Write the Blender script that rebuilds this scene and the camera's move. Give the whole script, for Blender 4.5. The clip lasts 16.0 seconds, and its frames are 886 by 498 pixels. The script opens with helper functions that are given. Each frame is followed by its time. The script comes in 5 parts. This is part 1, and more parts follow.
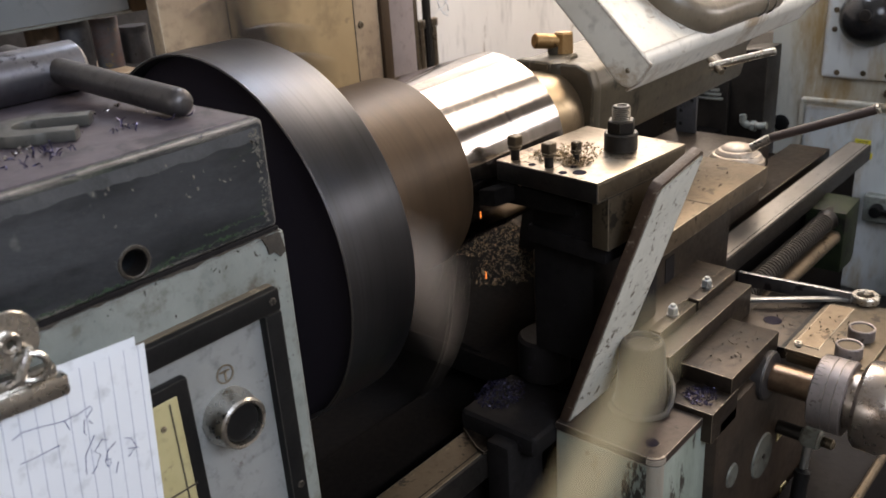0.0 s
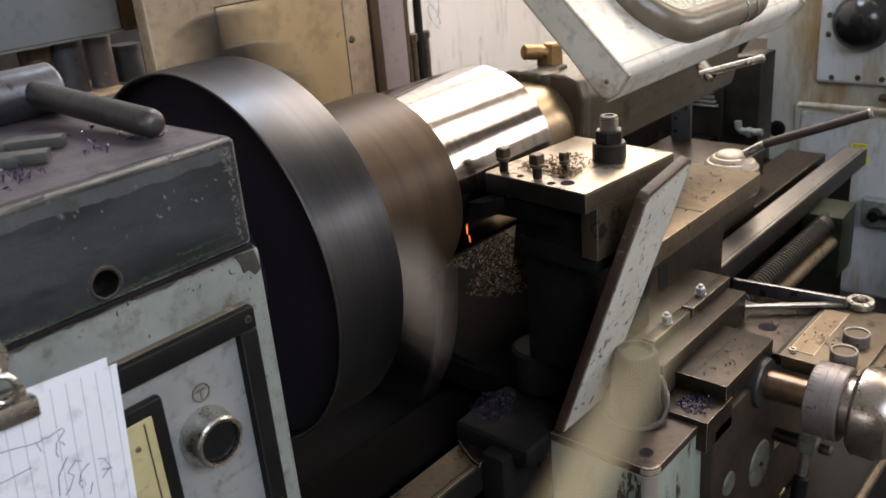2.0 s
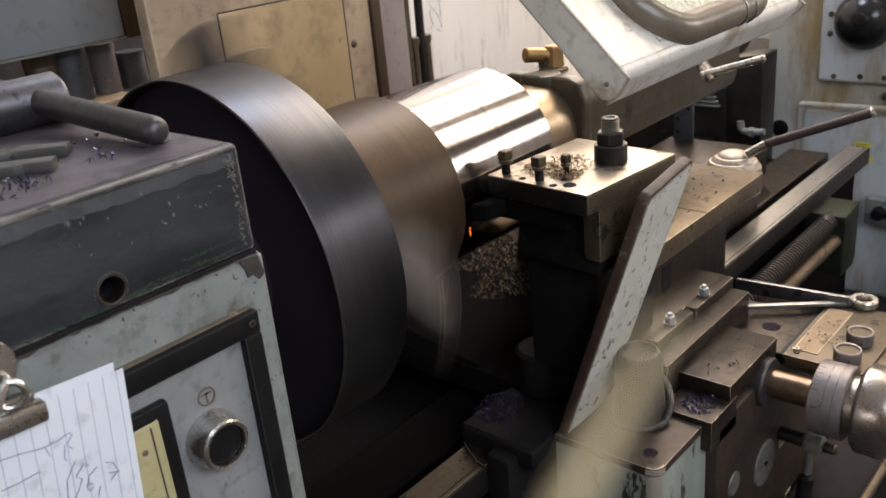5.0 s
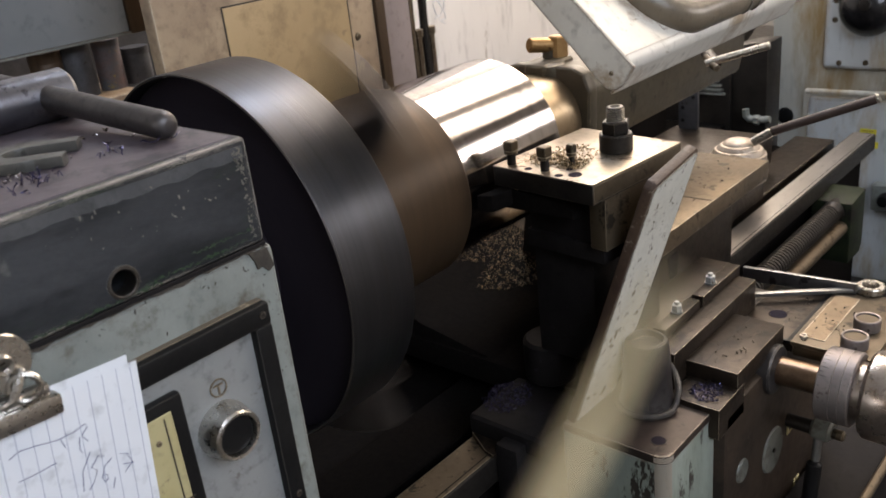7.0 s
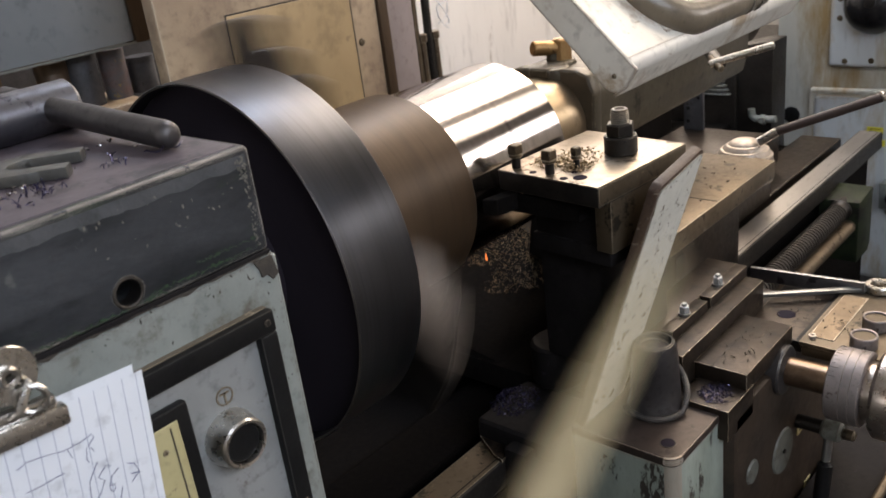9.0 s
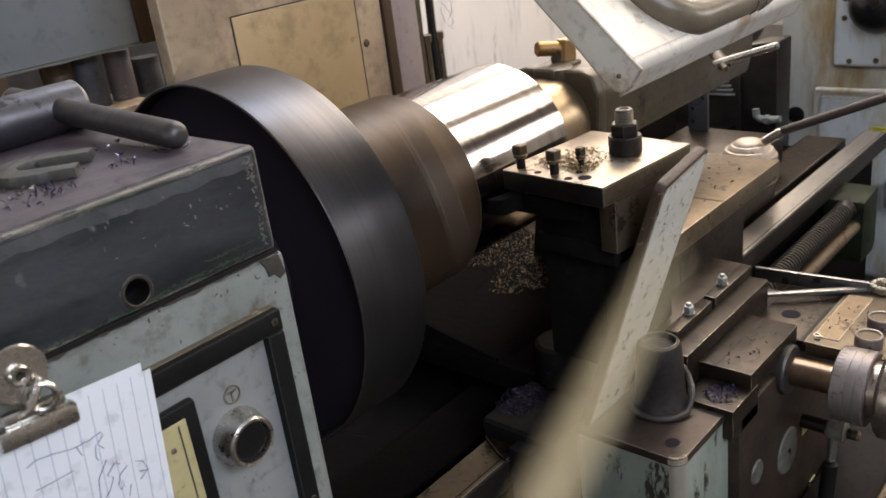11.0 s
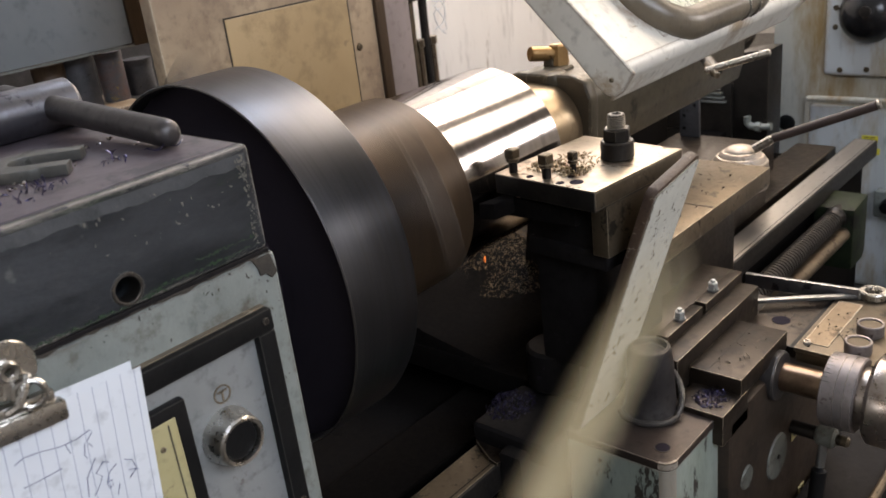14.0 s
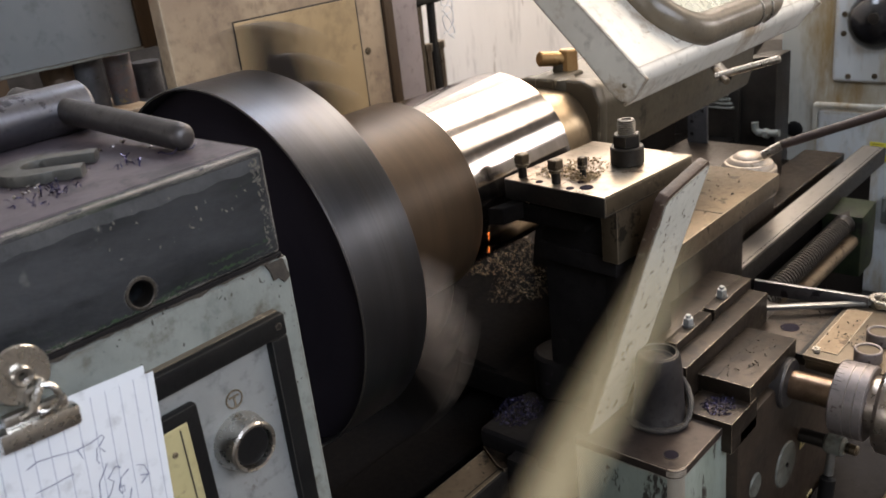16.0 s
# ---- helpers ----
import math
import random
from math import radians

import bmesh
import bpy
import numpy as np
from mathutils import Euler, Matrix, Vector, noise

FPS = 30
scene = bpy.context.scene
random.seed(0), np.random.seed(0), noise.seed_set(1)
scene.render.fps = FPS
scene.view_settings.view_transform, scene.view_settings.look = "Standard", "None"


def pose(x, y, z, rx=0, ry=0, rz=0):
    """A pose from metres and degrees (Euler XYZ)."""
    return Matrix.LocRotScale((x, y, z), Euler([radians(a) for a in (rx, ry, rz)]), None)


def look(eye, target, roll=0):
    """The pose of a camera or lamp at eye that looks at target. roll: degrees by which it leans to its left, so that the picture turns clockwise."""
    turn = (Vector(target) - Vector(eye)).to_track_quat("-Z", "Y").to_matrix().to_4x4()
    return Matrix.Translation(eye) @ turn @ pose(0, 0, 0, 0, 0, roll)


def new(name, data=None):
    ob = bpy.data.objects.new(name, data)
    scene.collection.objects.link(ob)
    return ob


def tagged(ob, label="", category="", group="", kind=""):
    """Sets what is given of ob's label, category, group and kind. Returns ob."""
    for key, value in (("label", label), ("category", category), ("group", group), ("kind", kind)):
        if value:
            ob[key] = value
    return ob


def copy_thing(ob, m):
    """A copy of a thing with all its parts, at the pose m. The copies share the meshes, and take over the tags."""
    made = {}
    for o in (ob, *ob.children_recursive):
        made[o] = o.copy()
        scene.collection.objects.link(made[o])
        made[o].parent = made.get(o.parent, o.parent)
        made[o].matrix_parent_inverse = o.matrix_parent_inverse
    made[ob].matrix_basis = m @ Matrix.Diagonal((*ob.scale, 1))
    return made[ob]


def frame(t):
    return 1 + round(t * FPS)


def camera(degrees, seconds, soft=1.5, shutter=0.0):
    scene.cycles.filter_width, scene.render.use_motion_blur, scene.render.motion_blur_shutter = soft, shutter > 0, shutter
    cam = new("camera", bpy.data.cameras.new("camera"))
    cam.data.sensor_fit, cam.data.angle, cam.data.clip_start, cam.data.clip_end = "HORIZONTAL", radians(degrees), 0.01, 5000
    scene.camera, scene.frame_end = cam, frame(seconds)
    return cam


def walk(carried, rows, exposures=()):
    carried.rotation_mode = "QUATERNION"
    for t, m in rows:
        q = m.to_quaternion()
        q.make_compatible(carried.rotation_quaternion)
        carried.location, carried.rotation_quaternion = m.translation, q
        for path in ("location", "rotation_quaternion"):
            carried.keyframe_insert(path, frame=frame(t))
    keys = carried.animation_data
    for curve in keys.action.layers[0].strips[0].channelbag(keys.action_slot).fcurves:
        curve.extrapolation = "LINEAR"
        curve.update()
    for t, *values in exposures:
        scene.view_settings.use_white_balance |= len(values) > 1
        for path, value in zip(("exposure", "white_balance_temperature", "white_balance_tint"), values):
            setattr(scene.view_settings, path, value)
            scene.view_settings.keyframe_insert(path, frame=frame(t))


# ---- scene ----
cam = camera(52.93, 16.0, 1.5, 0.4)
ROWS = [
    (0.0, 0.8434, 0.0052, 1.4750, 66.72, 3.59, 40.66),
    (0.5, 0.8514, 0.0137, 1.4771, 66.80, 4.09, 40.25),
    (1.0, 0.8591, 0.0213, 1.4768, 66.91, 4.08, 39.87),
    (1.5, 0.8597, 0.0183, 1.4762, 67.07, 4.49, 40.29),
    (2.0, 0.8577, 0.0170, 1.4764, 67.41, 4.62, 40.51),
    (2.5, 0.8601, 0.0168, 1.4789, 67.77, 4.88, 40.44),
    (3.0, 0.8621, 0.0159, 1.4803, 68.13, 5.14, 40.27),
    (3.5, 0.8600, 0.0158, 1.4798, 68.24, 5.14, 40.36),
    (4.0, 0.8616, 0.0136, 1.4816, 68.22, 4.98, 40.37),
    (4.5, 0.8636, 0.0116, 1.4801, 67.96, 5.09, 40.25),
    (5.0, 0.8624, 0.0145, 1.4787, 67.58, 5.23, 40.57),
    (7.5, 0.8641, 0.0102, 1.4794, 67.06, 6.13, 40.71),
    (8.0, 0.8621, 0.0125, 1.4795, 67.05, 6.30, 40.88),
    (8.5, 0.8616, 0.0130, 1.4790, 67.07, 6.51, 40.98),
    (9.0, 0.8655, 0.0125, 1.4801, 67.33, 6.86, 40.81),
    (11.5, 0.8677, 0.0082, 1.4810, 67.40, 7.00, 41.05),
    (12.0, 0.8694, 0.0061, 1.4817, 67.55, 6.95, 40.87),
    (12.5, 0.8689, 0.0034, 1.4802, 67.76, 6.53, 40.95),
    (13.0, 0.8668, 0.0035, 1.4804, 68.08, 6.09, 41.04),
    (13.5, 0.8664, 0.0080, 1.4788, 67.94, 6.30, 40.88),
    (14.0, 0.8670, 0.0080, 1.4775, 67.74, 6.41, 40.68),
    (14.5, 0.8686, 0.0047, 1.4787, 67.88, 6.47, 40.31),
    (15.0, 0.8662, 0.0054, 1.4770, 68.01, 6.56, 40.50),
    (15.5, 0.8624, 0.0065, 1.4770, 67.99, 6.55, 40.97),
    (16.0, 0.8602, 0.0066, 1.4778, 68.05, 6.18, 41.07),
]
walk(cam, [(t, pose(*r)) for t, *r in ROWS])
cam.data.dof.use_dof, cam.data.dof.focus_distance, cam.data.dof.aperture_fstop = True, 0.82, 16.0

# ---- light ----
world = bpy.data.worlds.new("world")
scene.world = world
world.use_nodes = True
wn = world.node_tree
sky = wn.nodes.new("ShaderNodeTexSky")
sky.sky_type, sky.sun_disc = "NISHITA", False
sky.sun_elevation, sky.sun_rotation = radians(40), radians(20)
wn.links.new(sky.outputs[0], wn.nodes["Background"].inputs[0])
wn.nodes["Background"].inputs[1].default_value = 0.08
scene.view_settings.exposure = 0.29


def window_light(name, m, sx, sy, watts, colour):
    la = bpy.data.lights.new(name, "AREA")
    la.shape, la.size, la.size_y, la.energy, la.color = "RECTANGLE", sx, sy, watts, (colour[0], colour[1] * 0.965, colour[2])
    ob = new(name, la)
    ob.matrix_world = m
    return ob


window_light("north_window_light", look((-1.44, 3.7, 2.15), (0.6, 1.6, 1.0)), 1.4, 1.0, 22, (1.0, 0.87, 0.70))
for x, w, watts in ((-0.45, 1.5, 86), (1.28, 0.68, 34)):
    window_light("skylight_light", look((x, 3.55, 3.55), (x * 0.4, 1.9, 0.6)), w, 1.7, watts, (1.0, 0.845, 0.645))
window_light("south_window_light", look((2.66, 0.0, 2.65), (0.4, 0.35, 1.1)), 2.0, 1.0, 48, (0.80, 0.89, 1.0))
window_light("overhead_skylight_light", look((-0.55, 2.05, 3.55), (-0.30, 1.2, 0.6)), 0.60, 0.9, 34, (0.76, 0.87, 1.0))
# unseen fill behind the camera, added to brighten faces turned that way
window_light("west_fill_light", look((0.5, -4.16, 2.3), (0.0, 1.5, 1.2)), 2.2, 1.0, 24, (1.0, 0.95, 0.88))
window_light("south_end_window_light", look((2.66, 3.70, 2.2), (0.2, 1.0, 1.1)), 1.5, 0.66, 27, (1.0, 0.94, 0.85))


# ---- materials ----
def surface(name, base, other, rough=0.5, metal=0.0, scale=30.0, bump=0.15, spot=None, amount=0.0, spot_scale=25.0, stretch=(1, 1, 1), rough2=None, amt=0.5, wear=None, wear_size=0.003, scratch=None, spec=0.5, soft=0.0, turned_about="", brushed=0.8):
    m = bpy.data.materials.new(name)
    m.use_nodes = True
    n, l = m.node_tree.nodes, m.node_tree.links
    b = n["Principled BSDF"]
    tc = n.new("ShaderNodeTexCoord")
    mp = n.new("ShaderNodeMapping")
    mp.inputs["Scale"].default_value = stretch
    l.new(tc.outputs["Object"], mp.inputs[0])

    def noise_tex(s, detail, rgh=0.6):
        t = n.new("ShaderNodeTexNoise")
        t.inputs["Scale"].default_value, t.inputs["Detail"].default_value, t.inputs["Roughness"].default_value = s, detail, rgh
        l.new(mp.outputs[0], t.inputs["Vector"])
        return t

    def ramp(src, lo, hi):
        r = n.new("ShaderNodeMapRange")
        r.inputs[1].default_value, r.inputs[2].default_value = lo, hi
        l.new(src, r.inputs[0])
        return r.outputs[0]

    def mix(fac, a, c):
        x = n.new("ShaderNodeMix")
        x.data_type = "RGBA"
        l.new(fac, x.inputs[0])
        for sock, v in ((x.inputs[6], a), (x.inputs[7], c)):
            if isinstance(v, tuple):
                sock.default_value = (*v, 1)
            else:
                l.new(v, sock)
        return x.outputs[2]

    big, fine = noise_tex(scale, 6), noise_tex(scale * 7, 4)
    col = mix(ramp(big.outputs[0], 0.5 - 0.25 * (1.2 - amt), 0.5 + 0.25 * (1.2 - amt)), base, other)
    col = mix(ramp(fine.outputs[0], 0.55, 0.85), col, tuple(v * 0.6 for v in base))
    if spot:
        sp = noise_tex(spot_scale, 8, 0.72)
        fac = ramp(sp.outputs[0], 0.72 - amount * 0.4 - soft, 0.75 - amount * 0.4 + soft)
        col = mix(fac, col, spot)
    if scratch:
        ms = n.new("ShaderNodeMapping")
        ms.inputs["Scale"].default_value, ms.inputs["Rotation"].default_value = (40, 6, 6), (0.3, 0.5, 0.4)
        l.new(tc.outputs["Object"], ms.inputs[0])
        sc = n.new("ShaderNodeTexNoise")
        sc.inputs["Scale"].default_value, sc.inputs["Detail"].default_value = 6, 5
        l.new(ms.outputs[0], sc.inputs["Vector"])
        col = mix(ramp(sc.outputs[0], 0.70, 0.74), col, scratch)
    if wear:
        bv = n.new("ShaderNodeBevel")
        bv.samples = 4
        bv.inputs["Radius"].default_value = wear_size
        ge = n.new("ShaderNodeNewGeometry")
        dt = n.new("ShaderNodeVectorMath")
        dt.operation = "DOT_PRODUCT"
        l.new(bv.outputs[0], dt.inputs[0])
        l.new(ge.outputs["Normal"], dt.inputs[1])
        nz = noise_tex(55, 6, 0.7)
        add = n.new("ShaderNodeMath")
        add.operation = "MULTIPLY_ADD"
        add.inputs[1].default_value = 0.22
        l.new(nz.outputs[0], add.inputs[0])
        l.new(dt.outputs["Value"], add.inputs[2])
        col = mix(ramp(add.outputs[0], 1.055, 1.03), col, wear)
    l.new(col, b.inputs["Base Color"])
    rg = n.new("ShaderNodeMapRange")
    rg.inputs[3].default_value, rg.inputs[4].default_value = rough, (rough2 if rough2 is not None else min(1, rough + 0.2))
    l.new(fine.outputs[0], rg.inputs[0])
    l.new(rg.outputs[0], b.inputs["Roughness"])
    b.inputs["Metallic"].default_value = metal
    b.inputs["Specular IOR Level"].default_value = spec
    if turned_about:
        tg = n.new("ShaderNodeTangent")
        tg.direction_type, tg.axis = "RADIAL", turned_about
        l.new(tg.outputs[0], b.inputs["Tangent"])
        b.inputs["Anisotropic"].default_value, b.inputs["Anisotropic Rotation"].default_value = brushed, 0.25
    if bump:
        bp = n.new("ShaderNodeBump")
        bp.inputs["Strength"].default_value, bp.inputs["Distance"].default_value = bump, 0.002
        l.new(fine.outputs[0], bp.inputs["Height"])
        l.new(bp.outputs[0], b.inputs["Normal"])
    return m


def glow(name, colour, strength):
    m = bpy.data.materials.new(name)
    m.use_nodes = True
    b = m.node_tree.nodes["Principled BSDF"]
    b.inputs["Base Color"].default_value = (*colour, 1)
    b.inputs["Emission Color"].default_value = (*colour, 1)
    b.inputs["Emission Strength"].default_value = strength
    return m


DARK_PAINT = surface("dark_grey_paint", (0.010, 0.0115, 0.0135), (0.039, 0.042, 0.046), 0.40, 0, 8, 0.5, (0.016, 0.030, 0.015), 0.30, 24, stretch=(1, 0.5, 1.6), wear=(0.32, 0.29, 0.25), wear_size=0.0045, spec=0.3, soft=0.05, scratch=(0.075, 0.078, 0.075), amt=0.85)
TOP_PAINT = surface("oily_top_paint", (0.058, 0.047, 0.058), (0.088, 0.073, 0.082), 0.36, 0, 9, 0.25, (0.030, 0.025, 0.031), 0.42, 16, scratch=(0.13, 0.12, 0.12))
# lighter grey that stands for light on the headstock's chamfered edge
EDGE_LIGHT = surface("edge_light_paint", (0.038, 0.041, 0.044), (0.070, 0.073, 0.076), 0.42, 0, 26, 0.3, (0.030, 0.033, 0.034), 0.36, 35, soft=0.05)
PALE_PAINT = surface("pale_grey_paint", (0.150, 0.167, 0.154), (0.23, 0.25, 0.232), 0.42, 0, 14, 0.3, (0.085, 0.078, 0.06), 0.33, 30, wear=(0.09, 0.075, 0.06), wear_size=0.004, scratch=(0.12, 0.12, 0.10), soft=0.06)
CHIPPED_PAINT = surface("chipped_green_grey_paint", (0.30, 0.34, 0.30), (0.20, 0.24, 0.20), 0.45, 0, 18, 0.3, (0.035, 0.03, 0.024), 0.40, 32, stretch=(1, 1, 0.4), wear=(0.30, 0.27, 0.22), wear_size=0.006)
PANEL_ALU = surface("panel_aluminium", (0.24, 0.25, 0.245), (0.33, 0.34, 0.335), 0.42, 0.35, 14, 0.08, (0.18, 0.17, 0.16), 0.2, 22, scratch=(0.5, 0.5, 0.5))
BLACK = surface("black_plastic", (0.004, 0.004, 0.0045), (0.008, 0.008, 0.008), 0.38, 0, 30, 0.15, (0.03, 0.028, 0.022), 0.22, 40, wear=(0.05, 0.048, 0.042), wear_size=0.0015, spec=0.2)
CREAM = surface("yellowed_plate", (0.46, 0.41, 0.22), (0.38, 0.33, 0.16), 0.4, 0, 20, 0.05, (0.2, 0.17, 0.1), 0.16, 30)
CHROME = surface("worn_nickel", (0.46, 0.44, 0.40), (0.6, 0.58, 0.54), 0.16, 1.0, 30, 0.08, (0.16, 0.13, 0.10), 0.2, 60, rough2=0.42)
TOOL_STEEL = surface("grey_tool_steel", (0.20, 0.205, 0.205), (0.30, 0.30, 0.295), 0.28, 0.85, 22, 0.12, (0.08, 0.075, 0.07), 0.26, 40, rough2=0.5, wear=(0.5, 0.49, 0.46), wear_size=0.002)
KEY_STEEL = surface("dull_grey_bar", (0.062, 0.058, 0.06), (0.10, 0.094, 0.092), 0.34, 0.8, 18, 0.2, (0.035, 0.03, 0.028), 0.26, 35, rough2=0.55, wear=(0.5, 0.49, 0.46), wear_size=0.0025)
QUILL_STEEL = surface("tan_oiled_steel", (0.33, 0.25, 0.155), (0.45, 0.355, 0.24), 0.26, 0.85, 8, 0.06, (0.2, 0.145, 0.085), 0.28, 9, rough2=0.42, soft=0.07)
# worn steel, lightened to take in the glare on the post's top
POST_STEEL = surface("worn_post_top_glare", (0.27, 0.225, 0.17), (0.45, 0.385, 0.305), 0.24, 0.85, 14, 0.12, (0.07, 0.05, 0.033), 0.36, 22, rough2=0.45, wear=(0.62, 0.56, 0.46), wear_size=0.0015, scratch=(0.10, 0.078, 0.055))
CHUCK_STEEL = surface("dark_oiled_steel", (0.070, 0.073, 0.083), (0.097, 0.100, 0.111), 0.33, 1.0, 5, 0.03, (0.075, 0.072, 0.072), 0.3, 7, stretch=(0.5, 9, 0.5), rough2=0.45, wear=(0.42, 0.38, 0.33), wear_size=0.0012, soft=0.06, turned_about="Y", brushed=0.3)
# near-black that holds the shade behind the chuck and inside holes
CHUCK_BACK = surface("shaded_black_iron", (0.020, 0.017, 0.024), (0.028, 0.024, 0.032), 0.9, 0.0, 10, 0.1, spec=0.06)
# near-black for dark castings and joints, and for shade below the tool post
DARK_SHADE_STEEL = surface("dark_shaded_casting", (0.010, 0.009, 0.009), (0.016, 0.0145, 0.0145), 0.55, 0.0, 12, 0.3, (0.024, 0.020, 0.026), 0.22, 60, spec=0.11)
JAW_STEEL = surface("jaw_steel", (0.019, 0.015, 0.013), (0.034, 0.027, 0.023), 0.40, 0.6, 25, 0.1, wear=(0.2, 0.18, 0.15))
RUST_STEEL = surface("brown_scale_steel", (0.056, 0.036, 0.020), (0.086, 0.055, 0.031), 0.42, 0.4, 7, 0.08, (0.038, 0.025, 0.016), 0.24, 5, stretch=(0.6, 5, 0.6), rough2=0.55, soft=0.06, turned_about="Y", brushed=0.5)
BRIGHT_STEEL = surface("turned_bright_steel", (0.40, 0.375, 0.365), (0.53, 0.50, 0.48), 0.09, 1.0, 6, 0.0, (0.27, 0.24, 0.25), 0.28, 4, stretch=(0.3, 12, 0.3), rough2=0.2, soft=0.05, turned_about="Y", brushed=0.85)
STEEL = surface("worn_machine_steel", (0.15, 0.115, 0.078), (0.25, 0.195, 0.132), 0.30, 0.8, 12, 0.2, (0.07, 0.052, 0.034), 0.36, 24, rough2=0.55, wear=(0.62, 0.56, 0.46), wear_size=0.0025, scratch=(0.42, 0.37, 0.3))
# dark brown for grime, and for shade on sides turned from the light
GRIME_SHADE_STEEL = surface("grimy_shaded_brown_steel", (0.020, 0.0148, 0.0108), (0.043, 0.032, 0.023), 0.26, 0.55, 12, 0.35, (0.012, 0.009, 0.007), 0.40, 26, rough2=0.55, wear=(0.62, 0.53, 0.4), wear_size=0.0013, scratch=(0.11, 0.085, 0.06), spec=0.4)
GREY_DIAL = surface("grey_mauve_dial_steel", (0.20, 0.175, 0.17), (0.28, 0.25, 0.24), 0.42, 0.7, 18, 0.2, (0.10, 0.08, 0.07), 0.3, 26, rough2=0.6, wear=(0.5, 0.45, 0.4), wear_size=0.0012)
JAW_ROD = surface("dark_brown_rod_paint", (0.030, 0.018, 0.014), (0.05, 0.032, 0.025), 0.45, 0, 30, 0.3)
DOME_STEEL = surface("dull_turned_hub", (0.34, 0.29, 0.235), (0.46, 0.40, 0.335), 0.42, 0.6, 10, 0.1, (0.22, 0.17, 0.12), 0.28, 20, rough2=0.6, soft=0.04)
# bright tone for light caught on the rubbed headstock edge
RUBBED_EDGE_LIGHT = surface("rubbed_edge_light", (0.34, 0.30, 0.26), (0.11, 0.10, 0.092), 0.4, 0.3, 30, 0.2, (0.05, 0.05, 0.052), 0.4, 40)
# near-black for the packed chips, and for shade on the bed and saddle
SHADE_BLACK = surface("shaded_matt_black", (0.005, 0.0045, 0.0045), (0.010, 0.0085, 0.0075), 0.9, 0, 120, 0.3, spec=0.03)
HUB_STEEL = surface("polished_hub_steel", (0.30, 0.265, 0.235), (0.42, 0.37, 0.33), 0.2, 1.0, 9, 0.05, (0.2, 0.15, 0.11), 0.25, 14, rough2=0.38, soft=0.05)
GREEN_COAT = surface("green_undercoat", (0.015, 0.046, 0.013), (0.024, 0.034, 0.022), 0.5, 0, 30, 0.2, (0.03, 0.032, 0.034), 0.5, 50, stretch=(1, 0.4, 1.8), soft=0.04)
GLOSS_BLACK = surface("glossy_black_enamel", (0.008, 0.008, 0.009), (0.013, 0.013, 0.014), 0.14, 0, 20, 0.1, (0.03, 0.028, 0.025), 0.2, 25, rough2=0.3)
TIN_GREY = surface("dull_grey_tin", (0.045, 0.046, 0.05), (0.075, 0.075, 0.08), 0.5, 0.3, 30, 0.1, (0.03, 0.025, 0.022), 0.3, 40)
TIN_LABEL = surface("faded_tin_label", (0.16, 0.10, 0.085), (0.10, 0.115, 0.13), 0.6, 0, 26, 0.1, (0.26, 0.20, 0.07), 0.32, 34)
FLAKE_PALE = surface("bare_flake_metal", (0.12, 0.115, 0.10), (0.24, 0.22, 0.185), 0.5, 0.2, 60, 0.2)
FLAKE_DARK = surface("dark_primer_flake", (0.028, 0.024, 0.019), (0.06, 0.05, 0.038), 0.6, 0.0, 60, 0.2)
OILY_STEEL = surface("oily_brown_steel", (0.075, 0.058, 0.036), (0.13, 0.10, 0.065), 0.33, 0.55, 11, 0.2, (0.03, 0.024, 0.016), 0.36, 22, rough2=0.55, wear=(0.34, 0.29, 0.21), wear_size=0.0025, scratch=(0.22, 0.18, 0.12))
BARREL = surface("dark_olive_casting", (0.055, 0.046, 0.031), (0.09, 0.075, 0.05), 0.32, 0.25, 12, 0.2, (0.025, 0.021, 0.014), 0.33, 20, wear=(0.30, 0.25, 0.17), wear_size=0.003)
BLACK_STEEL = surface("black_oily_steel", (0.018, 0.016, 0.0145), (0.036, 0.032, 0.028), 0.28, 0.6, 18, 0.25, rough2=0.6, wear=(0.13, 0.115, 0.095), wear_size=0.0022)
WAY_STEEL = surface("ground_way_steel", (0.44, 0.415, 0.385), (0.56, 0.53, 0.50), 0.22, 0.9, 10, 0.06, (0.22, 0.18, 0.14), 0.22, 9, stretch=(1, 0.3, 1), rough2=0.42, wear=(0.12, 0.1, 0.08))
BRONZE = surface("bronze", (0.42, 0.27, 0.12), (0.30, 0.18, 0.08), 0.32, 0.85, 30, 0.2, (0.12, 0.07, 0.035), 0.3, 40)
BOARD_PAINT = surface("scuffed_pale_board", (0.62, 0.61, 0.54), (0.50, 0.50, 0.44), 0.5, 0, 16, 0.3, (0.10, 0.08, 0.05), 0.36, 60, wear=(0.10, 0.08, 0.055), wear_size=0.004, scratch=(0.2, 0.19, 0.15))
BOARD_EDGE = surface("dark_oiled_edge", (0.04, 0.022, 0.015), (0.075, 0.048, 0.03), 0.45, 0, 30, 0.5, (0.26, 0.23, 0.18), 0.24, 60)
TAN_PAINT = surface("beige_machine_paint", (0.285, 0.21, 0.145), (0.43, 0.335, 0.225), 0.40, 0, 6, 0.3, (0.20, 0.145, 0.105), 0.40, 16, wear=(0.6, 0.52, 0.4), wear_size=0.006, scratch=(0.24, 0.175, 0.115), soft=0.09)
TAN_DOOR = surface("beige_door_paint", (0.44, 0.325, 0.175), (0.54, 0.41, 0.235), 0.36, 0, 3, 0.2, (0.31, 0.225, 0.125), 0.30, 9, scratch=(0.34, 0.25, 0.145), soft=0.08)
